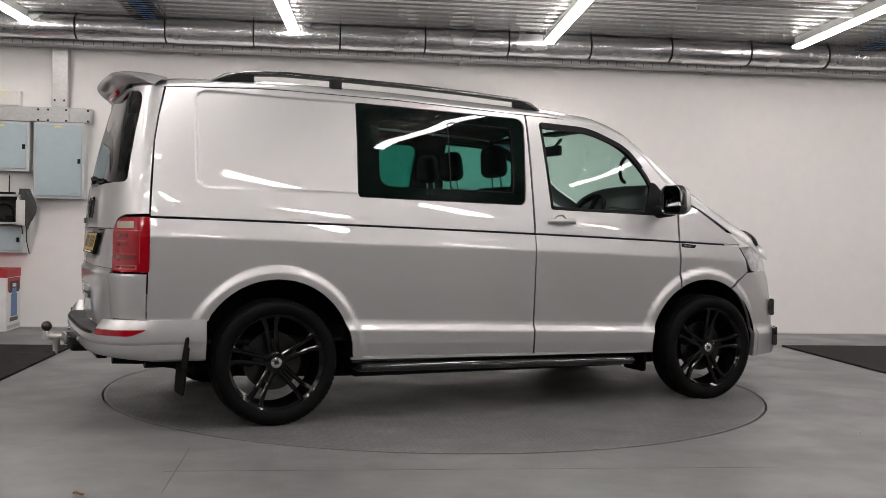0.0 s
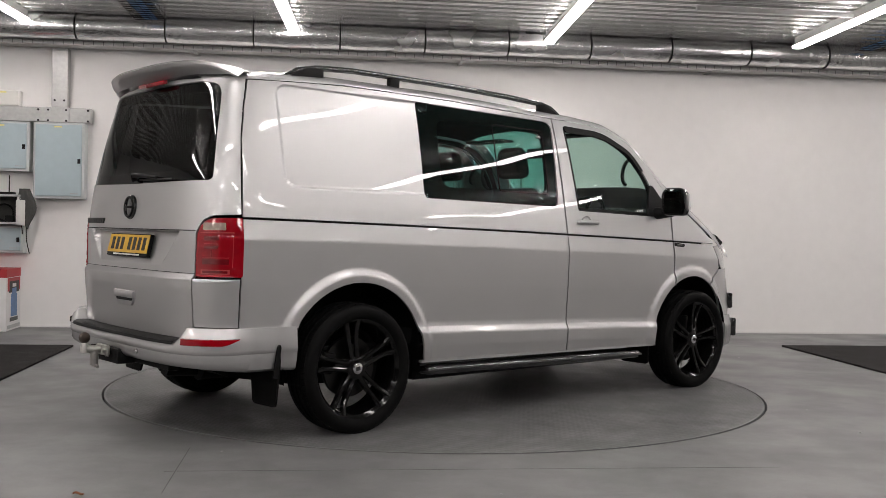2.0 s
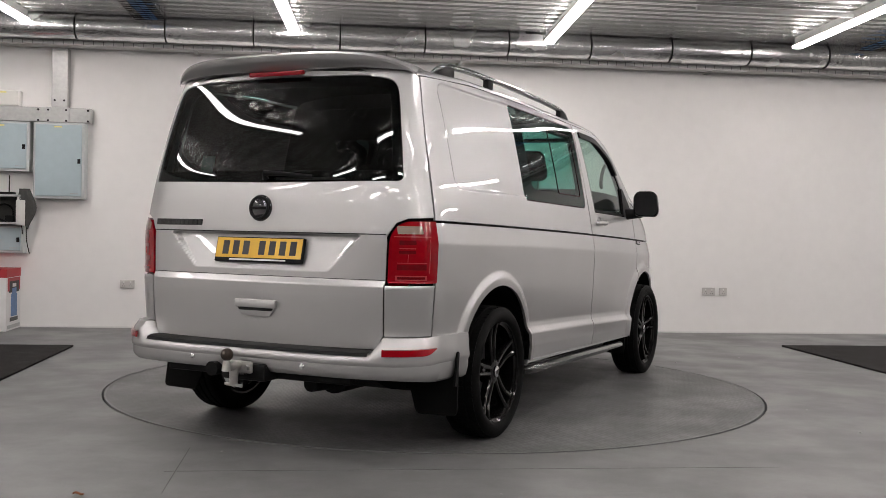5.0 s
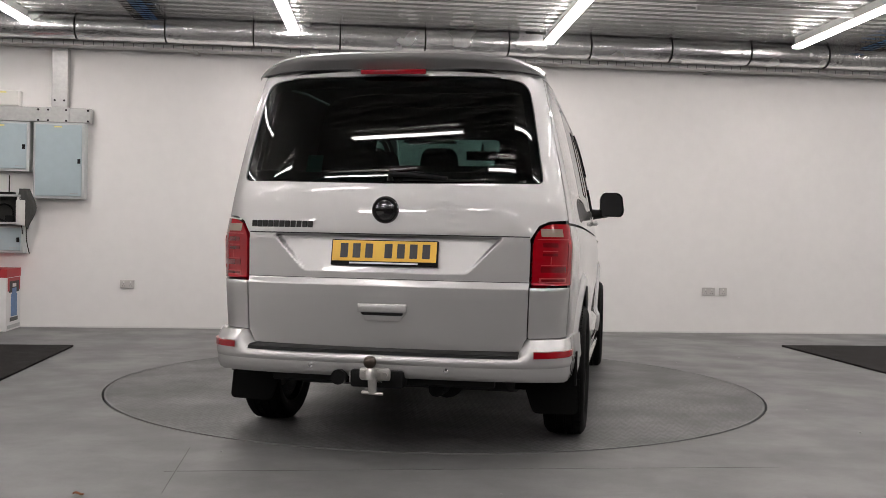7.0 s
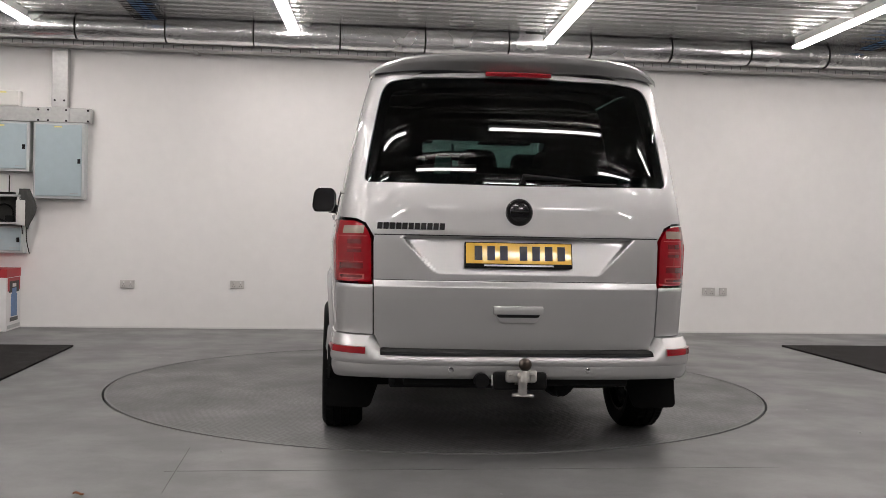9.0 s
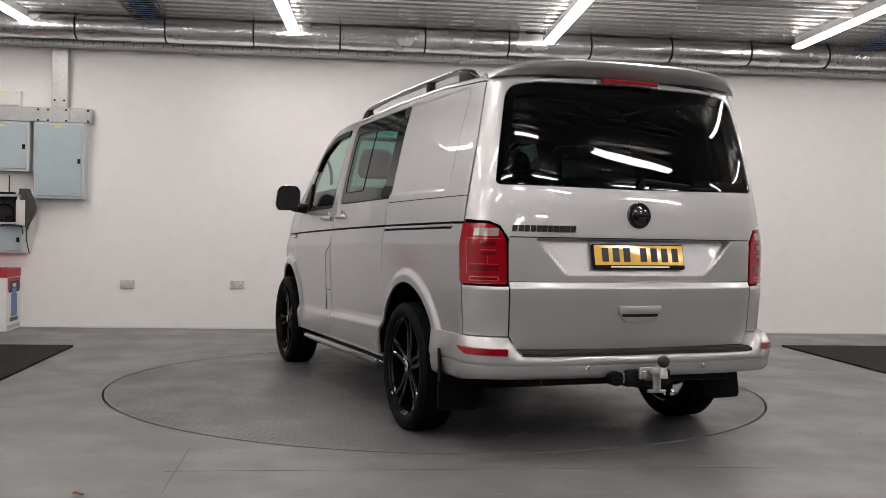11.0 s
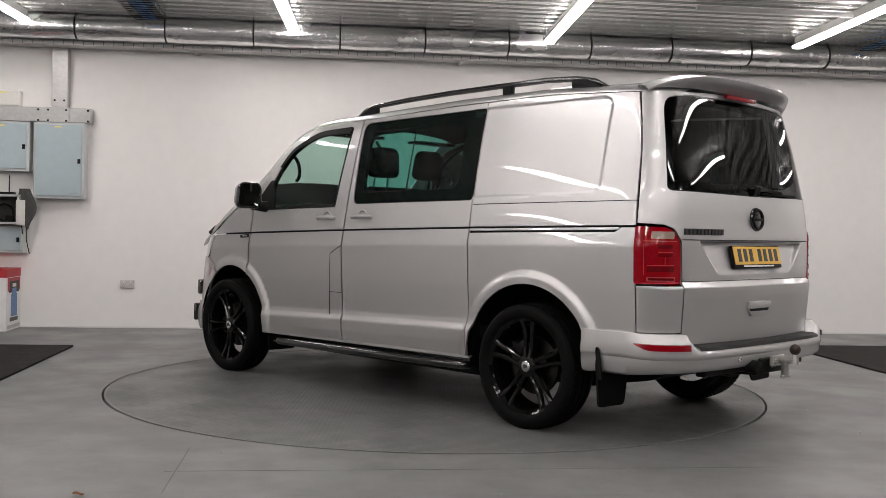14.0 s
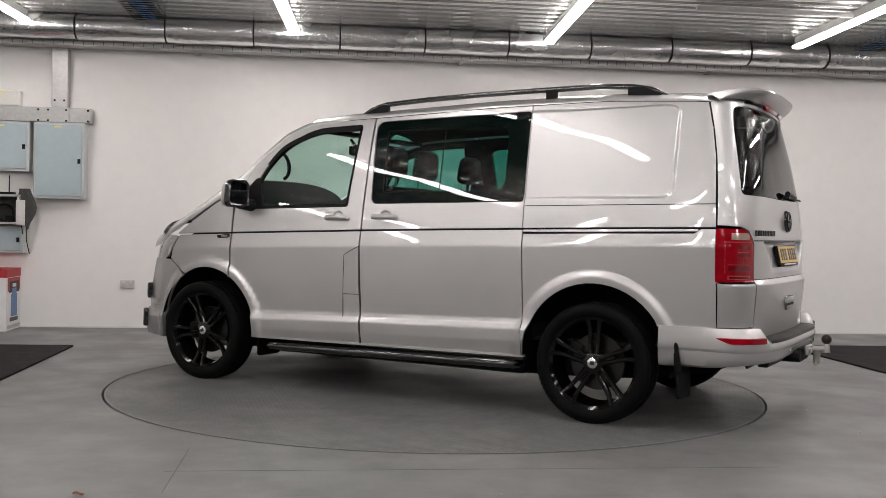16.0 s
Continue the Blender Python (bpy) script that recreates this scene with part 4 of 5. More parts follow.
        pad.append([(float(b[0]) + 0.03, y, 0.5335), (float(b[0]) - 0.055, y, 0.5345), (float(b[0]) - 0.082, y, 0.527), (float(b[0]) - 0.090, y, 0.512)])
    part("step_pad", grid_bm(pad), M["black"], van, "ribbed black step pad")
    for sg in (1, -1):
        rr = []
        for s in np.linspace(s_of_y(0.705, 0.62), RL * 0.985, 24):
            b = rear(sg * s, 0.62)
            b0, b1 = rear(sg * s - e, 0.62), rear(sg * s + e, 0.62)
            tx, ty = b1[0] - b0[0], b1[1] - b0[1]
            L = math.hypot(tx, ty) + 1e-12
            n = np.array((-ty / L, tx / L))
            if n[0] > 0 or n[1] * sg < 0 and abs(n[1]) > 0.2:
                n = -n
            o = 0.010 + 0.078 * float(smooth01((-0.62 - float(b[0])) / 0.27)) + 0.0085
            if b[0] > -0.70:
                break
            t = min(1, max(0, (-0.70 - float(b[0])) / 0.06))
            rr.append([(b[0] + n[0] * (o - 0.012), b[1] + n[1] * (o - 0.012), 0.548), (b[0] + n[0] * o, b[1] + n[1] * o, 0.545), (b[0] + n[0] * (o + 0.002), b[1] + n[1] * (o + 0.002), 0.545 - 0.03 * t), (b[0] + n[0] * (o - 0.01), b[1] + n[1] * (o - 0.01), 0.545 - 0.034 * t)])
        part("reflector", grid_bm(rr), M["red"], van, "slim red reflector")
        for y in (0.33, 0.78):
            b = rear(sg * s_of_y(y, 0.62), 0.62)
            part("parking_sensor", moved(lathe_bm([(0.0, 0.003), (0.010, 0.002), (0.012, 0), (0.012, -0.02)], 16), pose(float(b[0]) - (0.095 if y < 0.5 else 0.083), sg * y, 0.448, 0, 0, 90 if y < 0.5 else 90 - sg * 20)), M["chrome"], van, "small round parking sensor")
        # mud flaps
        fl = prism_bm(rounded([(0.60, 0.50), (0.885, 0.50), (0.915, 0.42), (0.925, 0.19), (0.70, 0.185), (0.66, 0.30)], 0.03), -0.008, 0.004, "yz")
        part("mud_flap", moved(fl if sg > 0 else moved(fl, Matrix.Diagonal((1, -1, 1, 1))), pose(-0.535, 0, 0, 0, 7, 0)), M["rubber"], van, "black rubber mud flap", smooth=False)
        part("flap_bracket", moved(prism_bm(rounded([(-0.014, 0.34), (0.014, 0.34), (0.010, 0.50), (0.0, 0.515), (-0.012, 0.50)], 0.006), -0.006, 0.006), pose(-0.56, sg * 0.912, 0.0, 0, 8, 0)), M["black"], van, smooth=False)
        fl = prism_bm(rounded([(0.62, 0.36), (0.90, 0.36), (0.90, 0.20), (0.66, 0.20)], 0.03), -0.006, 0.006, "yz")
        part("mud_flap", moved(fl if sg > 0 else moved(fl, Matrix.Diagonal((1, -1, 1, 1))), pose(2.50, 0, 0)), M["rubber"], van, "black rubber mud flap", smooth=False)
        # side step bar
        st = tube_bm([(0.50, sg * 0.80, 0.31), (0.50, sg * 0.865, 0.305), (0.52, sg * 0.898, 0.303), (0.56, sg * 0.905, 0.303), (2.34, sg * 0.905, 0.283), (2.39, sg * 0.898, 0.283), (2.41, sg * 0.865, 0.285), (2.41, sg * 0.80, 0.29)], 0.027, 12)
        part("side_step", st, M["gloss_black"], van, "gloss black tubular side step")
        part("sill", box_bm(0.45, 2.52, sg * 0.86 - 0.03, sg * 0.86 + 0.03, 0.325, 0.37, 0.012), M["gloss_black"], van, "black sill")
        part("sill_strip", prism_bm([(0.44, 0.353), (2.53, 0.331), (2.53, 0.343), (0.44, 0.367)], sg * 0.895, sg * 0.921), silver, van, smooth=False)
    # tow bar
    tow = bmesh.new()
    box_bm(-1.02, -0.80, -0.035, 0.035, 0.375, 0.435, 0.008, tow)
    box_bm(-1.055, -1.03, -0.075, 0.075, 0.395, 0.455, 0.012, tow)
    tube_bm([(-1.06, 0, 0.43), (-1.10, 0, 0.43), (-1.145, 0, 0.435)], 0.022, 12, tow)
    tube_bm([(-1.145, 0, 0.415), (-1.145, 0, 0.45), (-1.145, 0, 0.468)], [0.024, 0.02, 0.014], 14, tow)
    tube_bm([(-1.09, 0, 0.42), (-1.09, 0, 0.345)], [0.022, 0.02], 12, tow)
    tube_bm([(-1.09, 0.05, 0.345), (-1.09, -0.05, 0.34)], 0.008, 8, tow)
    for y in (-0.052, 0.052):
        tube_bm([(-1.07, y, 0.425), (-1.045, y, 0.425)], 0.014, 6, tow)
    tb = part("tow_bar", tow, M["steel"], van, "worn steel tow bar with ball hitch")
    bm = bmesh.new()
    bmesh.ops.create_uvsphere(bm, u_segments=20, v_segments=12, radius=0.031)
    part("tow_ball", moved(bm, pose(-1.145, 0, 0.494)), M["ball"], tb, "dark greasy tow ball")
    part("tow_bracket", box_bm(-1.02, -0.88, -0.13, 0.13, 0.355, 0.44, 0.015), M["black"], tb, "black mounting box")
    part("trailer_socket", moved(tube_bm([(0, 0, 0), (-0.06, 0, 0)], 0.036, 16), pose(-0.97, 0.185, 0.40)), M["black"], tb, "black round trailer socket")
    part("type_label", box_bm(-1.0035, -1.001, 0.105, 0.135, 0.375, 0.425), M["whitish"], tb, "small white type label", smooth=False)
    part("cross_member", box_bm(-0.92, -0.86, -0.55, 0.55, 0.36, 0.42, 0.01), M["black"], tb, smooth=False)


def fittings(van):
    silver = M["paint"]
    for sg in (-1, 1):
        # roof rail with three feet
        zr = lambda x: float(top_z(x, 0.90))
        yr = lambda x: sg * float(S(x, np.interp(x, *EDGE))) * 0.90
        pts = [(-0.33, zr(-0.33) + 0.0), (-0.25, zr(-0.25) + 0.03), (-0.12, zr(-0.12) + 0.048), (0.1, zr(0.1) + 0.055)] + [(x, zr(x) + 0.055) for x in (0.5, 0.9, 1.3)] + [(1.62, zr(1.62) + 0.048), (1.72, zr(1.72) + 0.03), (1.80, zr(1.80))]
        rail = part("roof_rail", tube_bm([(x, yr(x), z) for x, z in pts], [0.006, 0.016] + [0.017] * 6 + [0.016, 0.006], 10), M["gloss_black"], van, "gloss black roof rail")
        for a, b, h in ((-0.33, -0.09, 0.045), (0.37, 0.44, 0.05), (1.60, 1.80, 0.045)):
            p = [(a, zr(a) - 0.015), (b, zr(b) - 0.015)] + ([(b, zr(b) + h), (a, zr(a) + h)] if 0 < a < 1 else ([(b, zr(b) + h), (b - 0.1, zr(b) + h)] if a < 0 else [(a + 0.06, zr(a) + h), (a, zr(a) + h)]))
            part("rail_foot", moved(prism_bm(p, -0.018, 0.018, "xz", 0.004), pose(0, yr((a + b) / 2), 0)), M["black"], rail, "black rail foot")
        # door mirror
        # its outline, seen from behind: upright, rounder and fuller at the lower outer corner
        rim_ = rounded([(-0.088, -0.095), (0.082, -0.098), (0.104, -0.055), (0.088, 0.070), (0.050, 0.100), (-0.062, 0.098), (-0.092, 0.060)], [0.05, 0.06, 0.05, 0.05, 0.05, 0.06, 0.05], 5)
        m = pose(2.645, sg * 1.005, 1.335, 0, 0, -sg * 8)
        ring = lambda x, k, dz_=0.0: [(x, sg * a * k, c * k + dz_) for a, c in rim_]
        shell = [ring(-0.042, 0.86), ring(-0.056, 0.90), ring(-0.062, 0.95), ring(-0.056, 0.99), ring(-0.03, 1.0), ring(-0.008, 0.985), ring(-0.004, 0.95), ring(0.03, 0.5)]
        cover = [ring(-0.005, 0.96), ring(-0.004, 0.985), ring(0.0, 0.982), ring(0.03, 0.90), ring(0.055, 0.74, -0.004), ring(0.070, 0.48, -0.008), ring(0.076, 0.18, -0.01), ring(0.0765, 0.01, -0.01)]
        mir, cov = grid_bm(shell, close=True), grid_bm(cover, close=True)
        for q in (mir, cov):
            bmesh.ops.recalc_face_normals(q, faces=q.faces[:])
        mo = part("door_mirror", moved(mir, m), M["gloss_black"], van, "gloss black rounded door mirror shell")
        part("mirror_cover", moved(cov, m), silver, mo, "silver mirror cover")
        part("mirror_glass", moved(prism_bm([(sg * a * 0.89, c * 0.89) for a, c in rim_], -0.048, -0.040, "yz"), m), M["mirror"], mo, "mirror glass", smooth=False)
        part("mirror_arm", tube_bm([(2.60, sg * 0.85, 1.255), (2.625, sg * 0.91, 1.260), (2.645, sg * 0.97, 1.272)], [0.045, 0.038, 0.04], 12), M["black"], mo, "black mirror arm")
        # handles
        hx = [(1.84, 1.178)] + ([(1.465, 1.187)] if sg > 0 else [])
        for x, z in hx:
            y = float(S(x, z))
            cup = moved(lathe_bm([(0.0, -0.013), (0.028, -0.010), (0.040, -0.002), (0.043, 0.002), (0.046, -0.004)], 28), pose(x - 0.004, sg * (y + 0.001), z, 0, 0, 0 if sg > 0 else 180))
            c = part("handle_cup", cup, silver, van, "round recessed handle cup")
            yo = sg * (y + 0.030)
            part("door_handle", tube_bm([(x - 0.095, sg * (y + 0.006), z - 0.002), (x - 0.085, sg * (y + 0.022), z), (x - 0.04, yo, z + 0.002), (x + 0.04, yo, z + 0.002), (x + 0.080, sg * (y + 0.022), z), (x + 0.092, sg * (y + 0.006), z - 0.002)], [0.012, 0.015, 0.014, 0.014, 0.016, 0.013], 10), silver, c, "body-coloured pull handle")
        part("wing_badge", sheets("wing_badge_plate", [(rounded([(2.775, 1.052), (2.90, 1.040), (2.885, 1.020), (2.80, 1.024), (2.775, 1.03)], 0.006), [])], side_map(sg, 0.003), M["black"], van, "small black side badge", step=0.03, zstep=0.02, gap=0, thick=0.005) and tube_bm([(2.79, sg * (float(S(2.79, 1.037)) + 0.006), 1.037), (2.85, sg * (float(S(2.85, 1.034)) + 0.006), 1.034)], 0.006, 6), M["chrome"], van, "small pale badge mark")
    # fuel flap outline on the left door pillar
    bm = bmesh.new()
    y_ = lambda x, z: float(S(x, z)) - 0.0005
    seq = [(1.645, 0.992), (1.70, 0.966), (1.762, 0.934), (1.768, 0.80), (1.772, 0.672), (1.770, 0.52), (1.763, 0.36)]
    tube_bm([(x, y_(x, z), z) for x, z in seq], 0.0028, 5, bm)
    tube_bm([(x, y_(x, 0.673), 0.673) for x in np.linspace(1.645, 1.772, 5)], 0.0024, 5, bm)
    sm = tube_bm([(x, y_(x, z), z) for x, z in zip(np.linspace(0.466, -0.682, 24), np.linspace(1.2655, 1.284, 24))], 0.0026, 5)
    part("panel_seam", sm, M["trim"], van, "dark seam above the slide rail")
    part("flap_joint", bm, M["trim"], van, "dark joint of the fuel flap")


def wheel_mesh():
    """One wheel about the y axis, its face towards +y, at the origin."""
    w = new("wheel")
    tyre = lathe_bm([(0.262, 0.075), (0.268, 0.092), (0.292, 0.108), (0.318, 0.110), (0.338, 0.100), (0.348, 0.086), (0.3525, 0.06), (0.353, 0.052), (0.346, 0.050), (0.346, 0.044), (0.354, 0.042), (0.354, 0.012), (0.347, 0.010), (0.347, 0.003), (0.354, 0.001), (0.354, -0.034), (0.347, -0.036), (0.347, -0.042), (0.354, -0.044), (0.353, -0.072), (0.346, -0.09), (0.325, -0.108), (0.29, -0.108), (0.262, -0.09)], 72)
    part("tyre", tyre, M["rubber"], w, "black road tyre")
    tr = bmesh.new()
    for k in range(72):
        a = 2 * math.pi * k / 72
        for y0, y1, sh in ((0.052, 0.088, 0.03), (0.014, 0.040, -0.02), (-0.032, -0.002, 0.02)):
            m = pose(0, 0, 0, 0, -math.degrees(a), 0)
            own = box_bm(0.3425, 0.3556 if y1 < 0.08 else 0.3515, y0, y1, -0.0105, 0.0105)
            merge(tr, moved(own, m))
    part("tread", tr, M["rubber"], w, smooth=False)
    rim = lathe_bm([(0.262, 0.088), (0.270, 0.094), (0.273, 0.088), (0.262, 0.080), (0.252, 0.072), (0.246, 0.03), (0.236, -0.02), (0.232, -0.06), (0.250, -0.088), (0.262, -0.09)], 72)
    r = part("rim", rim, M["wheel"], w, "gloss black alloy rim")
    for k in range(5):
        sp = bmesh.new()
        for sgn in (-1, 1):
            # each double spoke parts towards the rim and has a step at its end
            rows = []
            for rad, off, wd, yf, th in ((0.040, 0.014, 0.016, 0.070, 0.045), (0.085, 0.019, 0.013, 0.066, 0.042), (0.150, 0.023, 0.013, 0.064, 0.038), (0.200, 0.027, 0.013, 0.068, 0.034), (0.232, 0.034, 0.015, 0.076, 0.030), (0.262, 0.044, 0.017, 0.084, 0.026)):
                c = sgn * off
                rows.append([(c - wd, yf - 0.006, rad), (c - wd * 0.5, yf, rad), (c + wd * 0.5, yf, rad), (c + wd, yf - 0.006, rad), (c + wd * 0.8, yf - th, rad), (c - wd * 0.8, yf - th, rad)])
            own = grid_bm(rows, close=True)
            merge(sp, own)
        box_own = prism_bm([(-0.014, 0.045), (0.014, 0.045), (0.02, 0.12), (0.0, 0.135), (-0.02, 0.12)], 0.030, 0.052)
        merge(sp, box_own)
        bmesh.ops.recalc_face_normals(sp, faces=sp.faces[:])
        part("spoke", moved(sp, pose(0, 0, 0, 0, 72 * k, 0)), M["wheel"], r)
    part("hub", lathe_bm([(0.0, 0.074), (0.045, 0.073), (0.062, 0.066), (0.066, 0.05), (0.066, 0.0)], 40), M["wheel"], r)
    cap = part("centre_cap", lathe_bm([(0.0, 0.0835), (0.026, 0.083), (0.031, 0.080), (0.032, 0.07)], 32), M["chrome"], r, "silver centre cap")
    part("cap_mark", prism_bm(rounded([(-0.014, -0.011), (0.014, -0.011), (0.014, 0.011), (-0.014, 0.011)], 0.004), 0.082, 0.0848), M["mark"], r, "dark square mark", smooth=False)
    for k in range(5):
        a = radians(72 * k + 36)
        part("wheel_bolt", moved(tube_bm([(0, 0.045, 0), (0, 0.064, 0)], 0.009, 6), pose(0.048 * math.sin(a), 0, 0.048 * math.cos(a))), M["steel"], r)
    part("brake_disc", lathe_bm([(0.06, -0.004), (0.165, -0.004), (0.167, -0.012), (0.165, -0.028), (0.06, -0.028)], 48), M["disc"], w, "grey brake disc")
    part("caliper", moved(box_bm(-0.06, 0.06, -0.05, 0.012, 0.105, 0.19, 0.015), pose(0, 0, 0, 0, 70, 0)), M["black"], w, "dark brake caliper")
    return w


def seat(van, x, y, wd, head=(0.0,), back=1.30):
    """A seat or bench facing forward."""
    s = new("seat")
    s.parent = van
    s.location = (x, y, 0.0)
    s["label"] = "dark cloth seat"
    part("seat_base", box_bm(-0.25, 0.26, -wd / 2, wd / 2, 0.62, 0.80, 0.05, seg=4), M["cloth"], s)
    b = box_bm(-0.08, 0.08, -wd / 2, wd / 2, 0.0, back - 0.76, 0.06, seg=4)
    for v in b.verts:
        t = v.co.z / (back - 0.76)
        v.co.y *= 1 - 0.16 * t * t
    part("seat_back", moved(b, pose(-0.24, 0, 0.76, 0, -13, 0)), M["cloth"], s)
    part("seat_plinth", box_bm(-0.2, 0.2, -wd / 2 + 0.05, wd / 2 - 0.05, 0.44, 0.63, 0.02), M["trim"], s)
    for h in head:
        hb = box_bm(-0.05, 0.05, -0.135, 0.135, 0.0, 0.21, 0.05, seg=4)
        for v in hb.verts:
            v.co.y *= 1 - 0.25 * (v.co.z / 0.21) ** 2
        hr = part("headrest", moved(hb, pose(-0.37, h, back + 0.05, 0, -6, 0)), M["cloth"], s)
        for d in (-0.06, 0.06):
            part("headrest_post", tube_bm([(-0.345, h + d, back - 0.05), (-0.36, h + d, back + 0.07)], 0.007, 6), M["steel"], hr)


def cabin(van):
    seat(van, 1.95, -0.46, 0.50, (0.0,), 1.41)
    seat(van, 1.95, 0.40, 0.86, (-0.2, 0.22), 1.41)
    seat(van, 0.98, -0.45, 0.55, (0.0,), 1.36)
    seat(van, 0.98, 0.25, 0.80, (-0.23, 0.22), 1.36)
    # glazed bulkhead between the cabin and the load space
    opening = rounded([(-0.38, 1.655), (0.38, 1.655), (0.38, 1.50), (-0.38, 1.50)], 0.03)
    zt = float(np.interp(0.42, *EDGE)) - 0.03
    sheets("bulkhead", [(rounded([(-0.70, zt), (0.70, zt), (0.85, 1.15), (0.85, 0.46), (-0.85, 0.46), (-0.85, 1.15)], 0.04), [opening])], lambda y, z: np.stack([np.full_like(np.asarray(y, float), 0.42), np.asarray(y, float), np.asarray(z, float)], -1), M["trim"], van, "dark bulkhead with a narrow window", step=0.08, zstep=0.08, gap=0, thick=0.02)
    part("bulkhead_head", prism_bm([(-0.70, zt - 0.01), (0.70, zt - 0.01), (0.60, zt + 0.075), (-0.60, zt + 0.075)], 0.41, 0.43, "yz"), M["trim"], van, smooth=False)
    bm = grid_bm([[(x, y, z) for y in np.linspace(-0.78, 0.78, 13)] for x, z in ((2.38, 0.80), (2.36, 1.10), (2.42, 1.20), (2.55, 1.255), (2.80, 1.27), (3.0, 1.30))])
    for v in bm.verts:
        v.co.z += 0.045 * math.exp(-((v.co.y + 0.42) / 0.14) ** 4) * (2.37 < v.co.x < 2.6)
    part("dashboard", bm, M["trim"], van, "dark grey dashboard")
    whl = [(math.cos(a) * 0.185, math.sin(a) * 0.185, 0) for a in np.linspace(0, 2 * math.pi, 33)]
    sw = tube_bm(whl, 0.015, 8, cap=False)
    for a in (0.1, math.pi - 0.1, -math.pi / 2):
        tube_bm([(0, 0, -0.02), (math.cos(a) * 0.18, math.sin(a) * 0.18, 0)], 0.018, 6, sw)
    lathe = lathe_bm([(0.0, 0.01), (0.06, 0.005), (0.07, -0.03)], 20)
    merge(sw, moved(lathe, pose(0, 0, 0, 90, 0, 0)))
    part("steering_wheel", moved(sw, pose(2.30, -0.42, 1.22) @ pose(0, 0, 0, 0, -52, 0) @ pose(0, 0, 0, 0, 0, 90)), M["black"], van, "black steering wheel")
    part("inner_mirror", box_bm(2.27, 2.30, -0.12, 0.12, 1.66, 1.735, 0.012), M["black"], van, "black rear-view mirror")
    part("mirror_stalk", tube_bm([(2.30, 0, 1.72), (2.36, 0, 1.79)], 0.012, 8), M["black"], van)
    for sg in (-1, 1):
        part("grab_handle", tube_bm([(2.445 - 0.062 * math.sin(a), sg * (0.73 + 0.015 * math.cos(a)), 1.54 + 0.088 * math.cos(a)) for a in np.linspace(0.1, 3.0, 14)], 0.013, 8), M["black"], van, "black grab handle")
        part("sun_visor", box_bm(2.06, 2.20, sg * 0.38 - 0.2, sg * 0.38 + 0.2, 1.78, 1.80, 0.008), M["trim"], van)
    part("cabin_floor", box_bm(-0.84, 2.5, -0.80, 0.80, 0.45, 0.47), M["trim"], van, smooth=False)
    part("headlining", top_sheet(np.linspace(-0.62, 2.20, 24), np.linspace(-0.96, 0.96, 25), -0.04), M["trim"], van, "dark headlining")


def build_van():
    van = tagged(new("panel_van"), "silver panel van with black wheels parked on the turntable", "van")
    body = new("body")
    body.parent = van
    body.location = OFF
    body["label"] = "silver metallic body"
    return van

# ================= things on the wall and floor =================


def turntable():
    t = tagged(new("turntable"), "round grey painted steel turntable set flush in the floor", "turntable")
    R, n, k = 2.248, 160, 24
    bm = bmesh.new()
    mid = bm.verts.new((0, 0, 0))
    rings = [[bm.verts.new((R * j / k * math.cos(2 * math.pi * i / n), R * j / k * math.sin(2 * math.pi * i / n), 0)) for i in range(n)] for j in range(1, k + 1)]
    rings.append([bm.verts.new((v.co.x, v.co.y, -0.15)) for v in rings[-1]])
    for i in range(n):
        bm.faces.new((mid, rings[0][i], rings[0][(i + 1) % n]))
        for a, b in zip(rings, rings[1:]):
            bm.faces.new((a[i], b[i], b[(i + 1) % n], a[(i + 1) % n]))
    part("turntable_deck", bm, M["tread"], t, "worn grey tread plate", smooth=False)
    rim = bmesh.new()
    for r0, r1, z0, z1 in ((R - 0.012, R + 0.001, 0.0005, 0.0025),):
        ringv = [[rim.verts.new((r * math.cos(2 * math.pi * i / n), r * math.sin(2 * math.pi * i / n), z)) for i in range(n)] for r, z in ((r0, z0), (r0, z1), (r1, z1), (r1, -0.02))]
        for a, b in zip(ringv, ringv[1:]):
            for i in range(n):
                rim.faces.new((a[i], b[i], b[(i + 1) % n], a[(i + 1) % n]))
    part("turntable_rim", rim, M["floor"], t, "painted steel edge ring", smooth=False)
    return t


def socket(u, z, wd):
    s = tagged(new("wall_socket"), "white plastic double wall socket" if wd > 0.1 else "white plastic single wall plate", "socket")
    s.location = (u, WALL_Y, z)
    part("face_plate", box_bm(-wd / 2, wd / 2, -0.020, 0, -0.043, 0.043, 0.004), M["socket"], s, smooth=False)
    part("back_box", box_bm(-wd / 2 + 0.004, wd / 2 - 0.004, -0.008, 0.03, -0.039, 0.039), M["galv"], s, smooth=False)
    for d in ((-0.036, 0.036) if wd > 0.1 else (0.0,)):
        part("rocker", box_bm(d - 0.006, d + 0.006, -0.024, -0.018, 0.012, 0.030, 0.002), M["whitish"], s, smooth=False)
        for a, b in ((0, 0.002), (-0.011, -0.018), (0.011, -0.018)):
            part("pin_slot", box_bm(d + a - 0.0035, d + a + 0.0035, -0.0208, -0.0195, b - 0.004, b + 0.003), M["mark"], s, smooth=False)


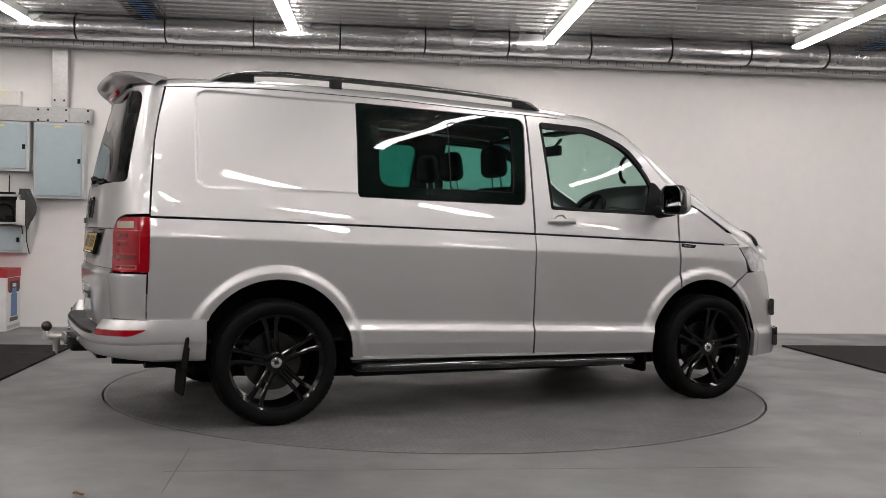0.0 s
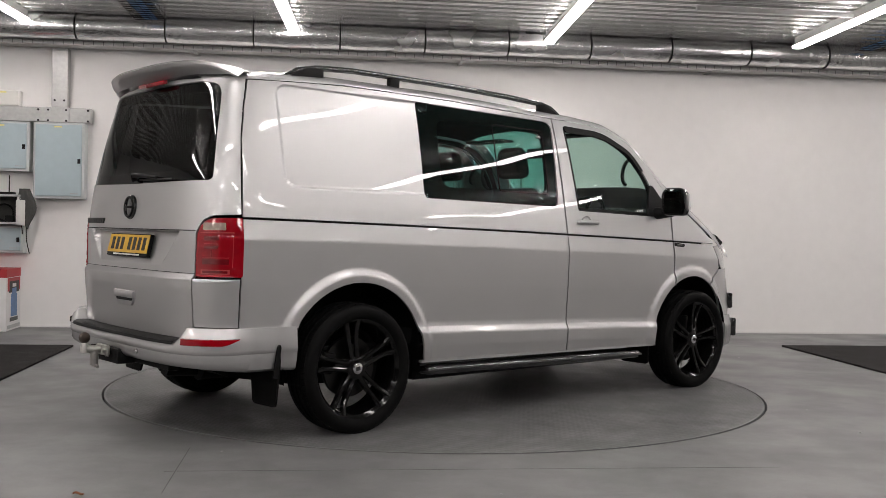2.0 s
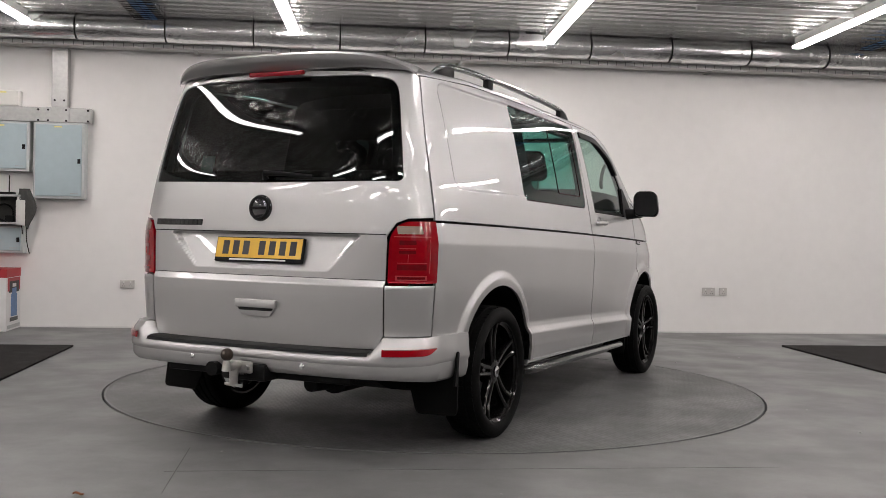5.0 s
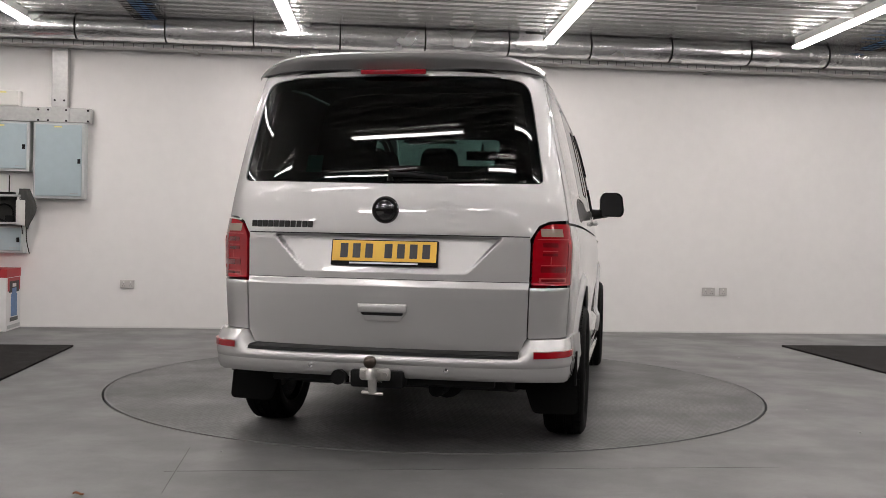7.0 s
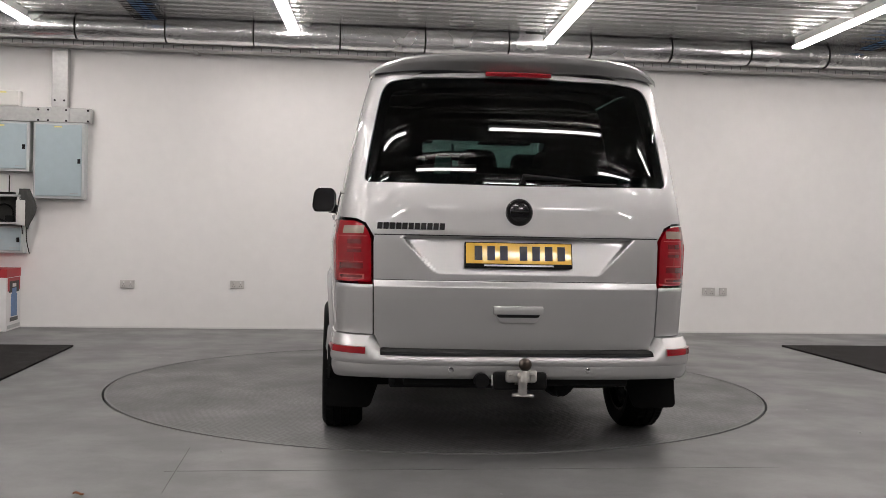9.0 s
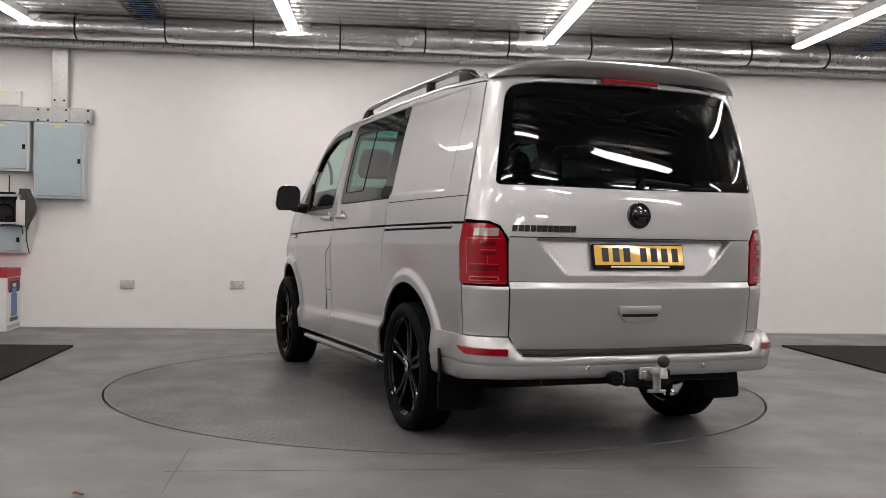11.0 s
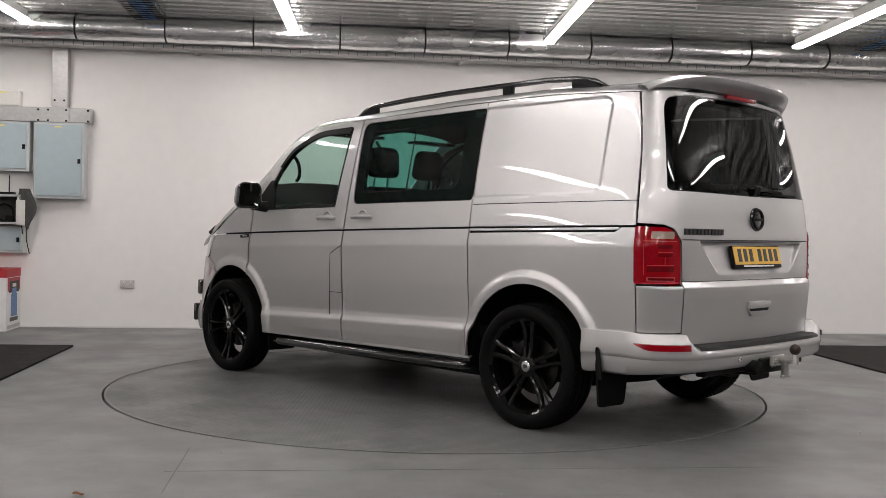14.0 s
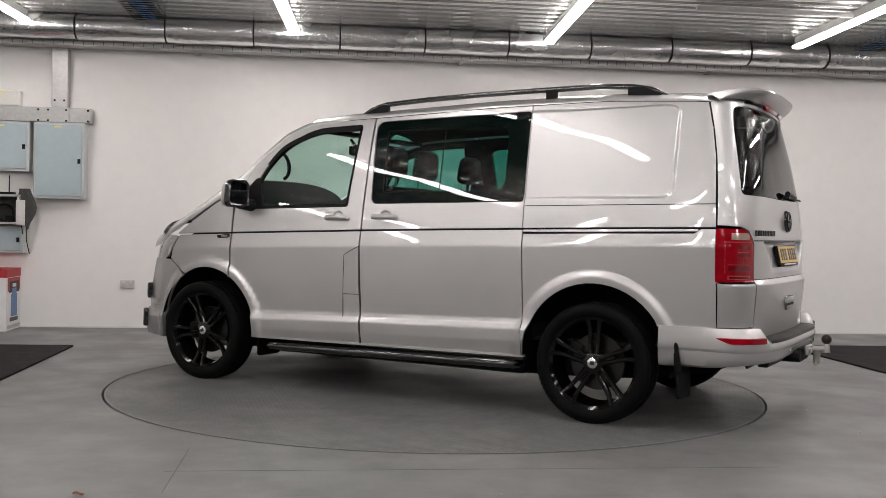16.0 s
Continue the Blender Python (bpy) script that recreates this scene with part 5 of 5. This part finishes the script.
def cabinet(u0, u1, z0, z1, depth=0.15, lock=True):
    c = tagged(new("electrical_cabinet"), "grey-blue enamelled steel electrical cabinet on the wall", "cabinet", "wall cabinets")
    c.location = ((u0 + u1) / 2, WALL_Y, (z0 + z1) / 2)
    w, h = (u1 - u0) / 2, (z1 - z0) / 2
    part("body", box_bm(-w, w, -depth, 0, -h, h, 0.006), M["cabinet_edge"], c, smooth=False)
    d = part("door", box_bm(-w + 0.022, w - 0.028, -depth - 0.016, -depth + 0.002, -h + 0.028, h - 0.022, 0.005), M["cabinet"], c, "grey-blue hinged door", smooth=False)
    if lock:
        part("lock", box_bm(w - 0.068, w - 0.038, -depth - 0.026, -depth - 0.012, -0.028, 0.022, 0.004), M["black"], d, "black lock", smooth=False)
    part("label_strip", box_bm(-0.05, 0.03, -depth - 0.0175, -depth - 0.0155, h - 0.052, h - 0.036), M["label"], d, "small yellow label", smooth=False)
    part("maker_mark", box_bm(w - 0.14, w - 0.06, -depth - 0.0172, -depth - 0.0155, -h + 0.05, -h + 0.058), M["galv"], d, smooth=False)
    for s in (-1, 1):
        part("hinge", tube_bm([(-w + 0.018, -depth - 0.008, s * h * 0.7 - 0.03), (-w + 0.018, -depth - 0.008, s * h * 0.7 + 0.03)], 0.007, 8), M["cabinet_edge"], c)


def trunking():
    t = tagged(new("cable_trunking"), "galvanised steel cable trunking with bolted lids", "trunking")
    y = WALL_Y
    lid = lambda nm, a, b, z0, z1, d=0.15: part(nm, box_bm(a, b, y - d, y - 0.002, z0, z1, 0.004), M["galv"], t, smooth=False)
    lid("riser", -3.660, -3.497, 2.31, 2.925, 0.118)
    lid("run", -5.4, -3.702, 2.15, 2.30)
    lid("junction", -3.704, -3.470, 2.145, 2.305, 0.158)
    lid("stub", -3.472, -3.258, 2.15, 2.30)
    for x, z in ((-3.625, 2.38), (-3.53, 2.38), (-3.68, 2.275), (-3.68, 2.165), (-3.50, 2.275), (-3.50, 2.165), (-3.78, 2.275), (-3.78, 2.165), (-3.28, 2.275), (-3.28, 2.165), (-4.3, 2.275), (-4.3, 2.165)):
        part("bolt", tube_bm([(x, y - (0.163 if z < 2.31 else 0.124), z), (x, y - (0.148 if z < 2.31 else 0.11), z)], 0.011, 8), M["black"], t)


def clutter():
    socket(-2.885, 0.467, 0.150)
    socket(-1.735, 0.477, 0.150)
    socket(3.52, 0.470, 0.150)
    socket(3.69, 0.472, 0.088)
    cabinet(-3.825, -3.31, 1.355, 2.145)
    cabinet(-4.42, -3.865, 1.63, 2.145)
    cabinet(-4.50, -3.92, 0.78, 1.065, 0.12)
    trunking()
    # junction box above the run
    j = tagged(new("junction_box"), "pale plastic junction box on the trunking", "box")
    j.location = (-4.15, WALL_Y, 2.395)
    part("box_body", box_bm(-0.2, 0.17, -0.11, 0, -0.088, 0.075, 0.008), M["white_plastic"], j, smooth=False)
    part("box_lid", box_bm(-0.194, 0.164, -0.122, -0.108, -0.082, 0.069, 0.006), M["white_plastic"], j, smooth=False)
    part("box_label", box_bm(-0.06, 0.04, -0.1235, -0.1215, 0.045, 0.06), M["label"], j, "small yellow label", smooth=False)
    # open shelf with charger, cloth and leads
    s = tagged(new("wall_shelf"), "grey steel wall shelf holding cables", "shelf")
    s.location = (-4.2, WALL_Y, 1.08)
    for z in (0.0, 0.285):
        part("shelf_board", box_bm(-0.35, 0.27, -0.22, 0, z, z + 0.022, 0.003), M["galv"], s, smooth=False)
    part("shelf_side", box_bm(0.235, 0.27, -0.21, 0, 0.022, 0.285, 0.003), M["white_plastic"], s, smooth=False)
    part("shelf_back", box_bm(-0.35, 0.235, -0.02, -0.002, 0.022, 0.285), M["fabric"], s, smooth=False)
    ch = tagged(new("cable_coil"), "coil of black cable and adaptors on the shelf", "cable")
    ch.location = (-4.12, WALL_Y - 0.12, 1.102)
    bm = bmesh.new()
    for k in range(5):
        tube_bm([(0.085 * math.cos(a) * (1 + 0.1 * k * 0.3), -0.01 * k + 0.03, 0.10 + 0.085 * math.sin(a)) for a in np.linspace(0, 2 * math.pi, 22)], 0.008, 6, bm)
    part("coil", bm, M["black"], ch)
    part("adaptor", box_bm(0.03, 0.12, -0.07, -0.02, 0.0, 0.07, 0.008), M["black"], ch)
    part("adaptor", box_bm(-0.22, -0.1, -0.08, 0.02, 0.0, 0.06, 0.008), M["white_plastic"], ch)
    router = tagged(new("wireless_router"), "small black router with one upright aerial", "router")
    router.location = (-4.10, WALL_Y - 0.12, 1.388)
    part("router_case", box_bm(-0.10, 0.08, -0.06, 0.06, 0.0, 0.025, 0.006), M["black"], router)
    part("aerial", tube_bm([(0.03, 0, 0.02), (0.03, 0, 0.20)], 0.006, 8), M["black"], router)
    # grey cloth bag hung from the shelf's corner
    b = tagged(new("cloth_bag"), "grey cloth bag hanging from the shelf corner", "bag")
    b.location = (-3.92, WALL_Y - 0.17, 1.09)
    rows = []
    for i, z in enumerate(np.linspace(0, 1, 12)):
        w = 0.055 + 0.05 * math.sin(z * 3.0) ** 2
        zz = 0.04 + 0.32 * z
        rows.append([(0.035 * math.sin(z * 2.6) + w * math.cos(a), 0.05 * math.sin(a) * (1 - 0.3 * z) + 0.01 * math.sin(5 * a + 4 * z), zz - 0.10 * max(0, math.cos(a)) * (1 - z)) for a in np.linspace(0, 2 * math.pi, 18)[:-1]])
    bm = grid_bm(rows, close=True)
    bmesh.ops.holes_fill(bm, edges=[e for e in bm.edges if e.is_boundary], sides=0)
    part("bag_cloth", bm, M["fabric"], b)
    part("bag_panel", box_bm(-0.05, 0.04, -0.062, -0.05, -0.02, 0.24, 0.004), M["white_plastic"], b, "pale panel")
    for x0, zl in ((-3.945, 0.80), (-3.885, 0.775)):
        c = tagged(new("hanging_lead"), "thin black lead hanging down the wall", "cable")
        pts = [(x0 + 0.012 * math.sin(5 * t + x0 * 40), WALL_Y - 0.05 - 0.14 * (1 - t), 1.18 + (zl - 1.18) * t) for t in np.linspace(0, 1, 14)]
        part("lead", tube_bm(pts, 0.0055, 6), M["black"], c)
    # boxed appliance on the floor
    k = tagged(new("appliance_box"), "printed cardboard appliance box, red top and blue pictures", "box")
    k.location = (-4.225, WALL_Y - 0.255, 0)
    part("carton", box_bm(-0.25, 0.25, -0.24, 0.24, 0, 0.625, 0.004), M["card"], k, smooth=False)
    part("red_band", box_bm(-0.252, 0.252, -0.242, 0.242, 0.54, 0.627, 0.003), M["card_red"], k, "red printed top", smooth=False)
    for nm, x0, x1, z0, z1, mt in (("picture", 0.01, 0.15, 0.40, 0.55, "mark"), ("picture", 0.03, 0.14, 0.42, 0.53, "card"), ("picture", 0.0, 0.15, 0.22, 0.38, "card_blue"), ("picture", 0.0, 0.14, 0.06, 0.20, "mark"), ("picture", 0.03, 0.12, 0.08, 0.18, "card_blue")):
        d = 0.2435 if mt != "card" and (x0, z0) not in ((0.03, 0.08),) else 0.2450
        part(nm, box_bm(x0, x1, -d, -0.239, z0, z1), M[mt], k, smooth=False)
    for y0, y1, z0, z1, mt, d in ((-0.20, 0.21, 0.40, 0.535, "card_red", 0.2535), (-0.15, 0.17, 0.385, 0.50, "fabric", 0.2545), (-0.09, 0.11, 0.14, 0.37, "card_blue", 0.2535), (-0.06, 0.08, 0.33, 0.43, "card_blue", 0.2555), (-0.05, 0.07, 0.44, 0.475, "card", 0.2555), (-0.12, 0.14, 0.09, 0.13, "mark", 0.2535), (-0.21, 0.21, 0.02, 0.055, "galv", 0.2535)):
        part("picture", box_bm(0.2495, d, y0, y1, z0, z1), M[mt], k, smooth=False)
    # rubber mats
    for u0, u1, v0, v1 in ((-5.2, -3.02, 0.0, 2.20), (3.78, 6.2, 0.0, 2.60)):
        m = tagged(new("rubber_mat"), "black rubber mat lying on the floor", "mat", "mats beside the turntable")
        m.location = ((u0 + u1) / 2, (v0 + v1) / 2, 0)
        a, b = (u1 - u0) / 2, (v1 - v0) / 2
        bm = box_bm(-a, a, -b, b, 0.0, 0.018, 0.006)
        part("mat_sheet", bm, M["mat"], m, smooth=False)
    # bundles of blue cable in a wire basket across the deck
    for u, v in ((-2.55, 2.75), (4.95, 2.80)):
        g = tagged(new("cable_basket"), "wire basket with blue cables under the deck", "cable basket")
        g.location = (u, v, CEIL - 0.045)
        bm = bmesh.new()
        for d in (-0.15, -0.075, 0.0, 0.075, 0.15):
            tube_bm([(d, -2.0, -0.03), (d, 0.45, -0.03)], 0.004, 5, bm)
        y = -2.0
        while y < 0.45:
            tube_bm([(-0.15, y, 0.03), (-0.15, y, -0.034), (0.15, y, -0.034), (0.15, y, 0.03)], 0.004, 5, bm)
            y += 0.10
        part("basket", bm, M["black"], g)
        for d in (-0.06, -0.03, 0.0, 0.035):
            part("blue_lead", tube_bm([(d + 0.01 * math.sin(3 * y), y, -0.012) for y in np.linspace(-2.0, 0.45, 20)], 0.016, 6), M["blue_cable"], g, "blue data cable")
    # conduit and strut under the deck
    st = tagged(new("strut_channel"), "galvanised strut channel hung below the deck", "channel")
    st.location = (4.6, 1.75, CEIL - 0.04)
    part("channel", box_bm(-2.1, 1.2, -0.02, 0.02, -0.02, 0.02, 0.003), M["galv"], st, smooth=False)
    # small bits on the floor
    lf = tagged(new("dry_leaf"), "small curled brown dry leaf on the floor", "leaf")
    lf.location = (-1.778, -2.985, 0.004)
    bm = grid_bm([[(0.022 * (i - 3) / 3, 0.009 * (1 - ((i - 3) / 3.3) ** 2) * k, 0.007 * abs(k) + 0.004 * math.sin(i)) for k in (-1, -0.5, 0, 0.5, 1)] for i in range(7)])
    part("leaf_blade", bm, M["leaf"], lf)
    rng = random.Random(4)
    bm = bmesh.new()
    for _ in range(46):
        x, y = rng.uniform(-3.4, 3.4), rng.uniform(-3.6, 2.5)
        r = rng.uniform(0.003, 0.008)
        if math.hypot(x, y) < 2.4:
            continue
        own = bmesh.new()
        bmesh.ops.create_icosphere(own, subdivisions=1, radius=r)
        for v in own.verts:
            v.co = Vector((v.co.x * rng.uniform(0.8, 1.8), v.co.y, v.co.z * 0.5 + r * 0.4))
        merge(bm, moved(own, pose(x, y, 0, 0, 0, rng.uniform(0, 180))))
    tagged(link("floor_grit", bm, M["galv"]), "scattered grit and crumbs on the floor", "grit", kind="stuff")


# ================= assemble =================
build_room()
build_lights()
duct()
deck = turntable()
van = build_van()
body = van.children[0]
body_panels(body)
rear_end(body)
fittings(body)
cabin(body)
# flatten: every panel belongs to the van itself
for o in list(body.children):
    o.parent = van
    o.location = Vector(o.location) + OFF
bpy.data.objects.remove(body)
wh = wheel_mesh()
wh.parent = van
HUB = 0.838
wh.matrix_basis = Matrix.Translation(OFF + Vector((0.0, HUB, 0.352)))
for x, sg, a in ((3.0, 1, 25), (0.0, -1, 8), (3.0, -1, -10)):
    w2 = copy_thing(wh, Matrix.Translation(OFF + Vector((x, sg * HUB, 0.352 if x < 1 else 0.350))) @ pose(0, 0, 0, 0, 0, 0 if sg > 0 else 180) @ pose(0, 0, 0, 0, a, 0))
    w2.parent = van
clutter()


def motions():
    """Van and turntable turn together at a steady rate."""
    rate, start = 7.8774, 24.248 - 6.184
    rows = [(t / 2, pose(0, 0, 0, 0, 0, start + rate * t / 2)) for t in range(33)]
    walk(van, rows)
    walk(deck, rows)


motions()
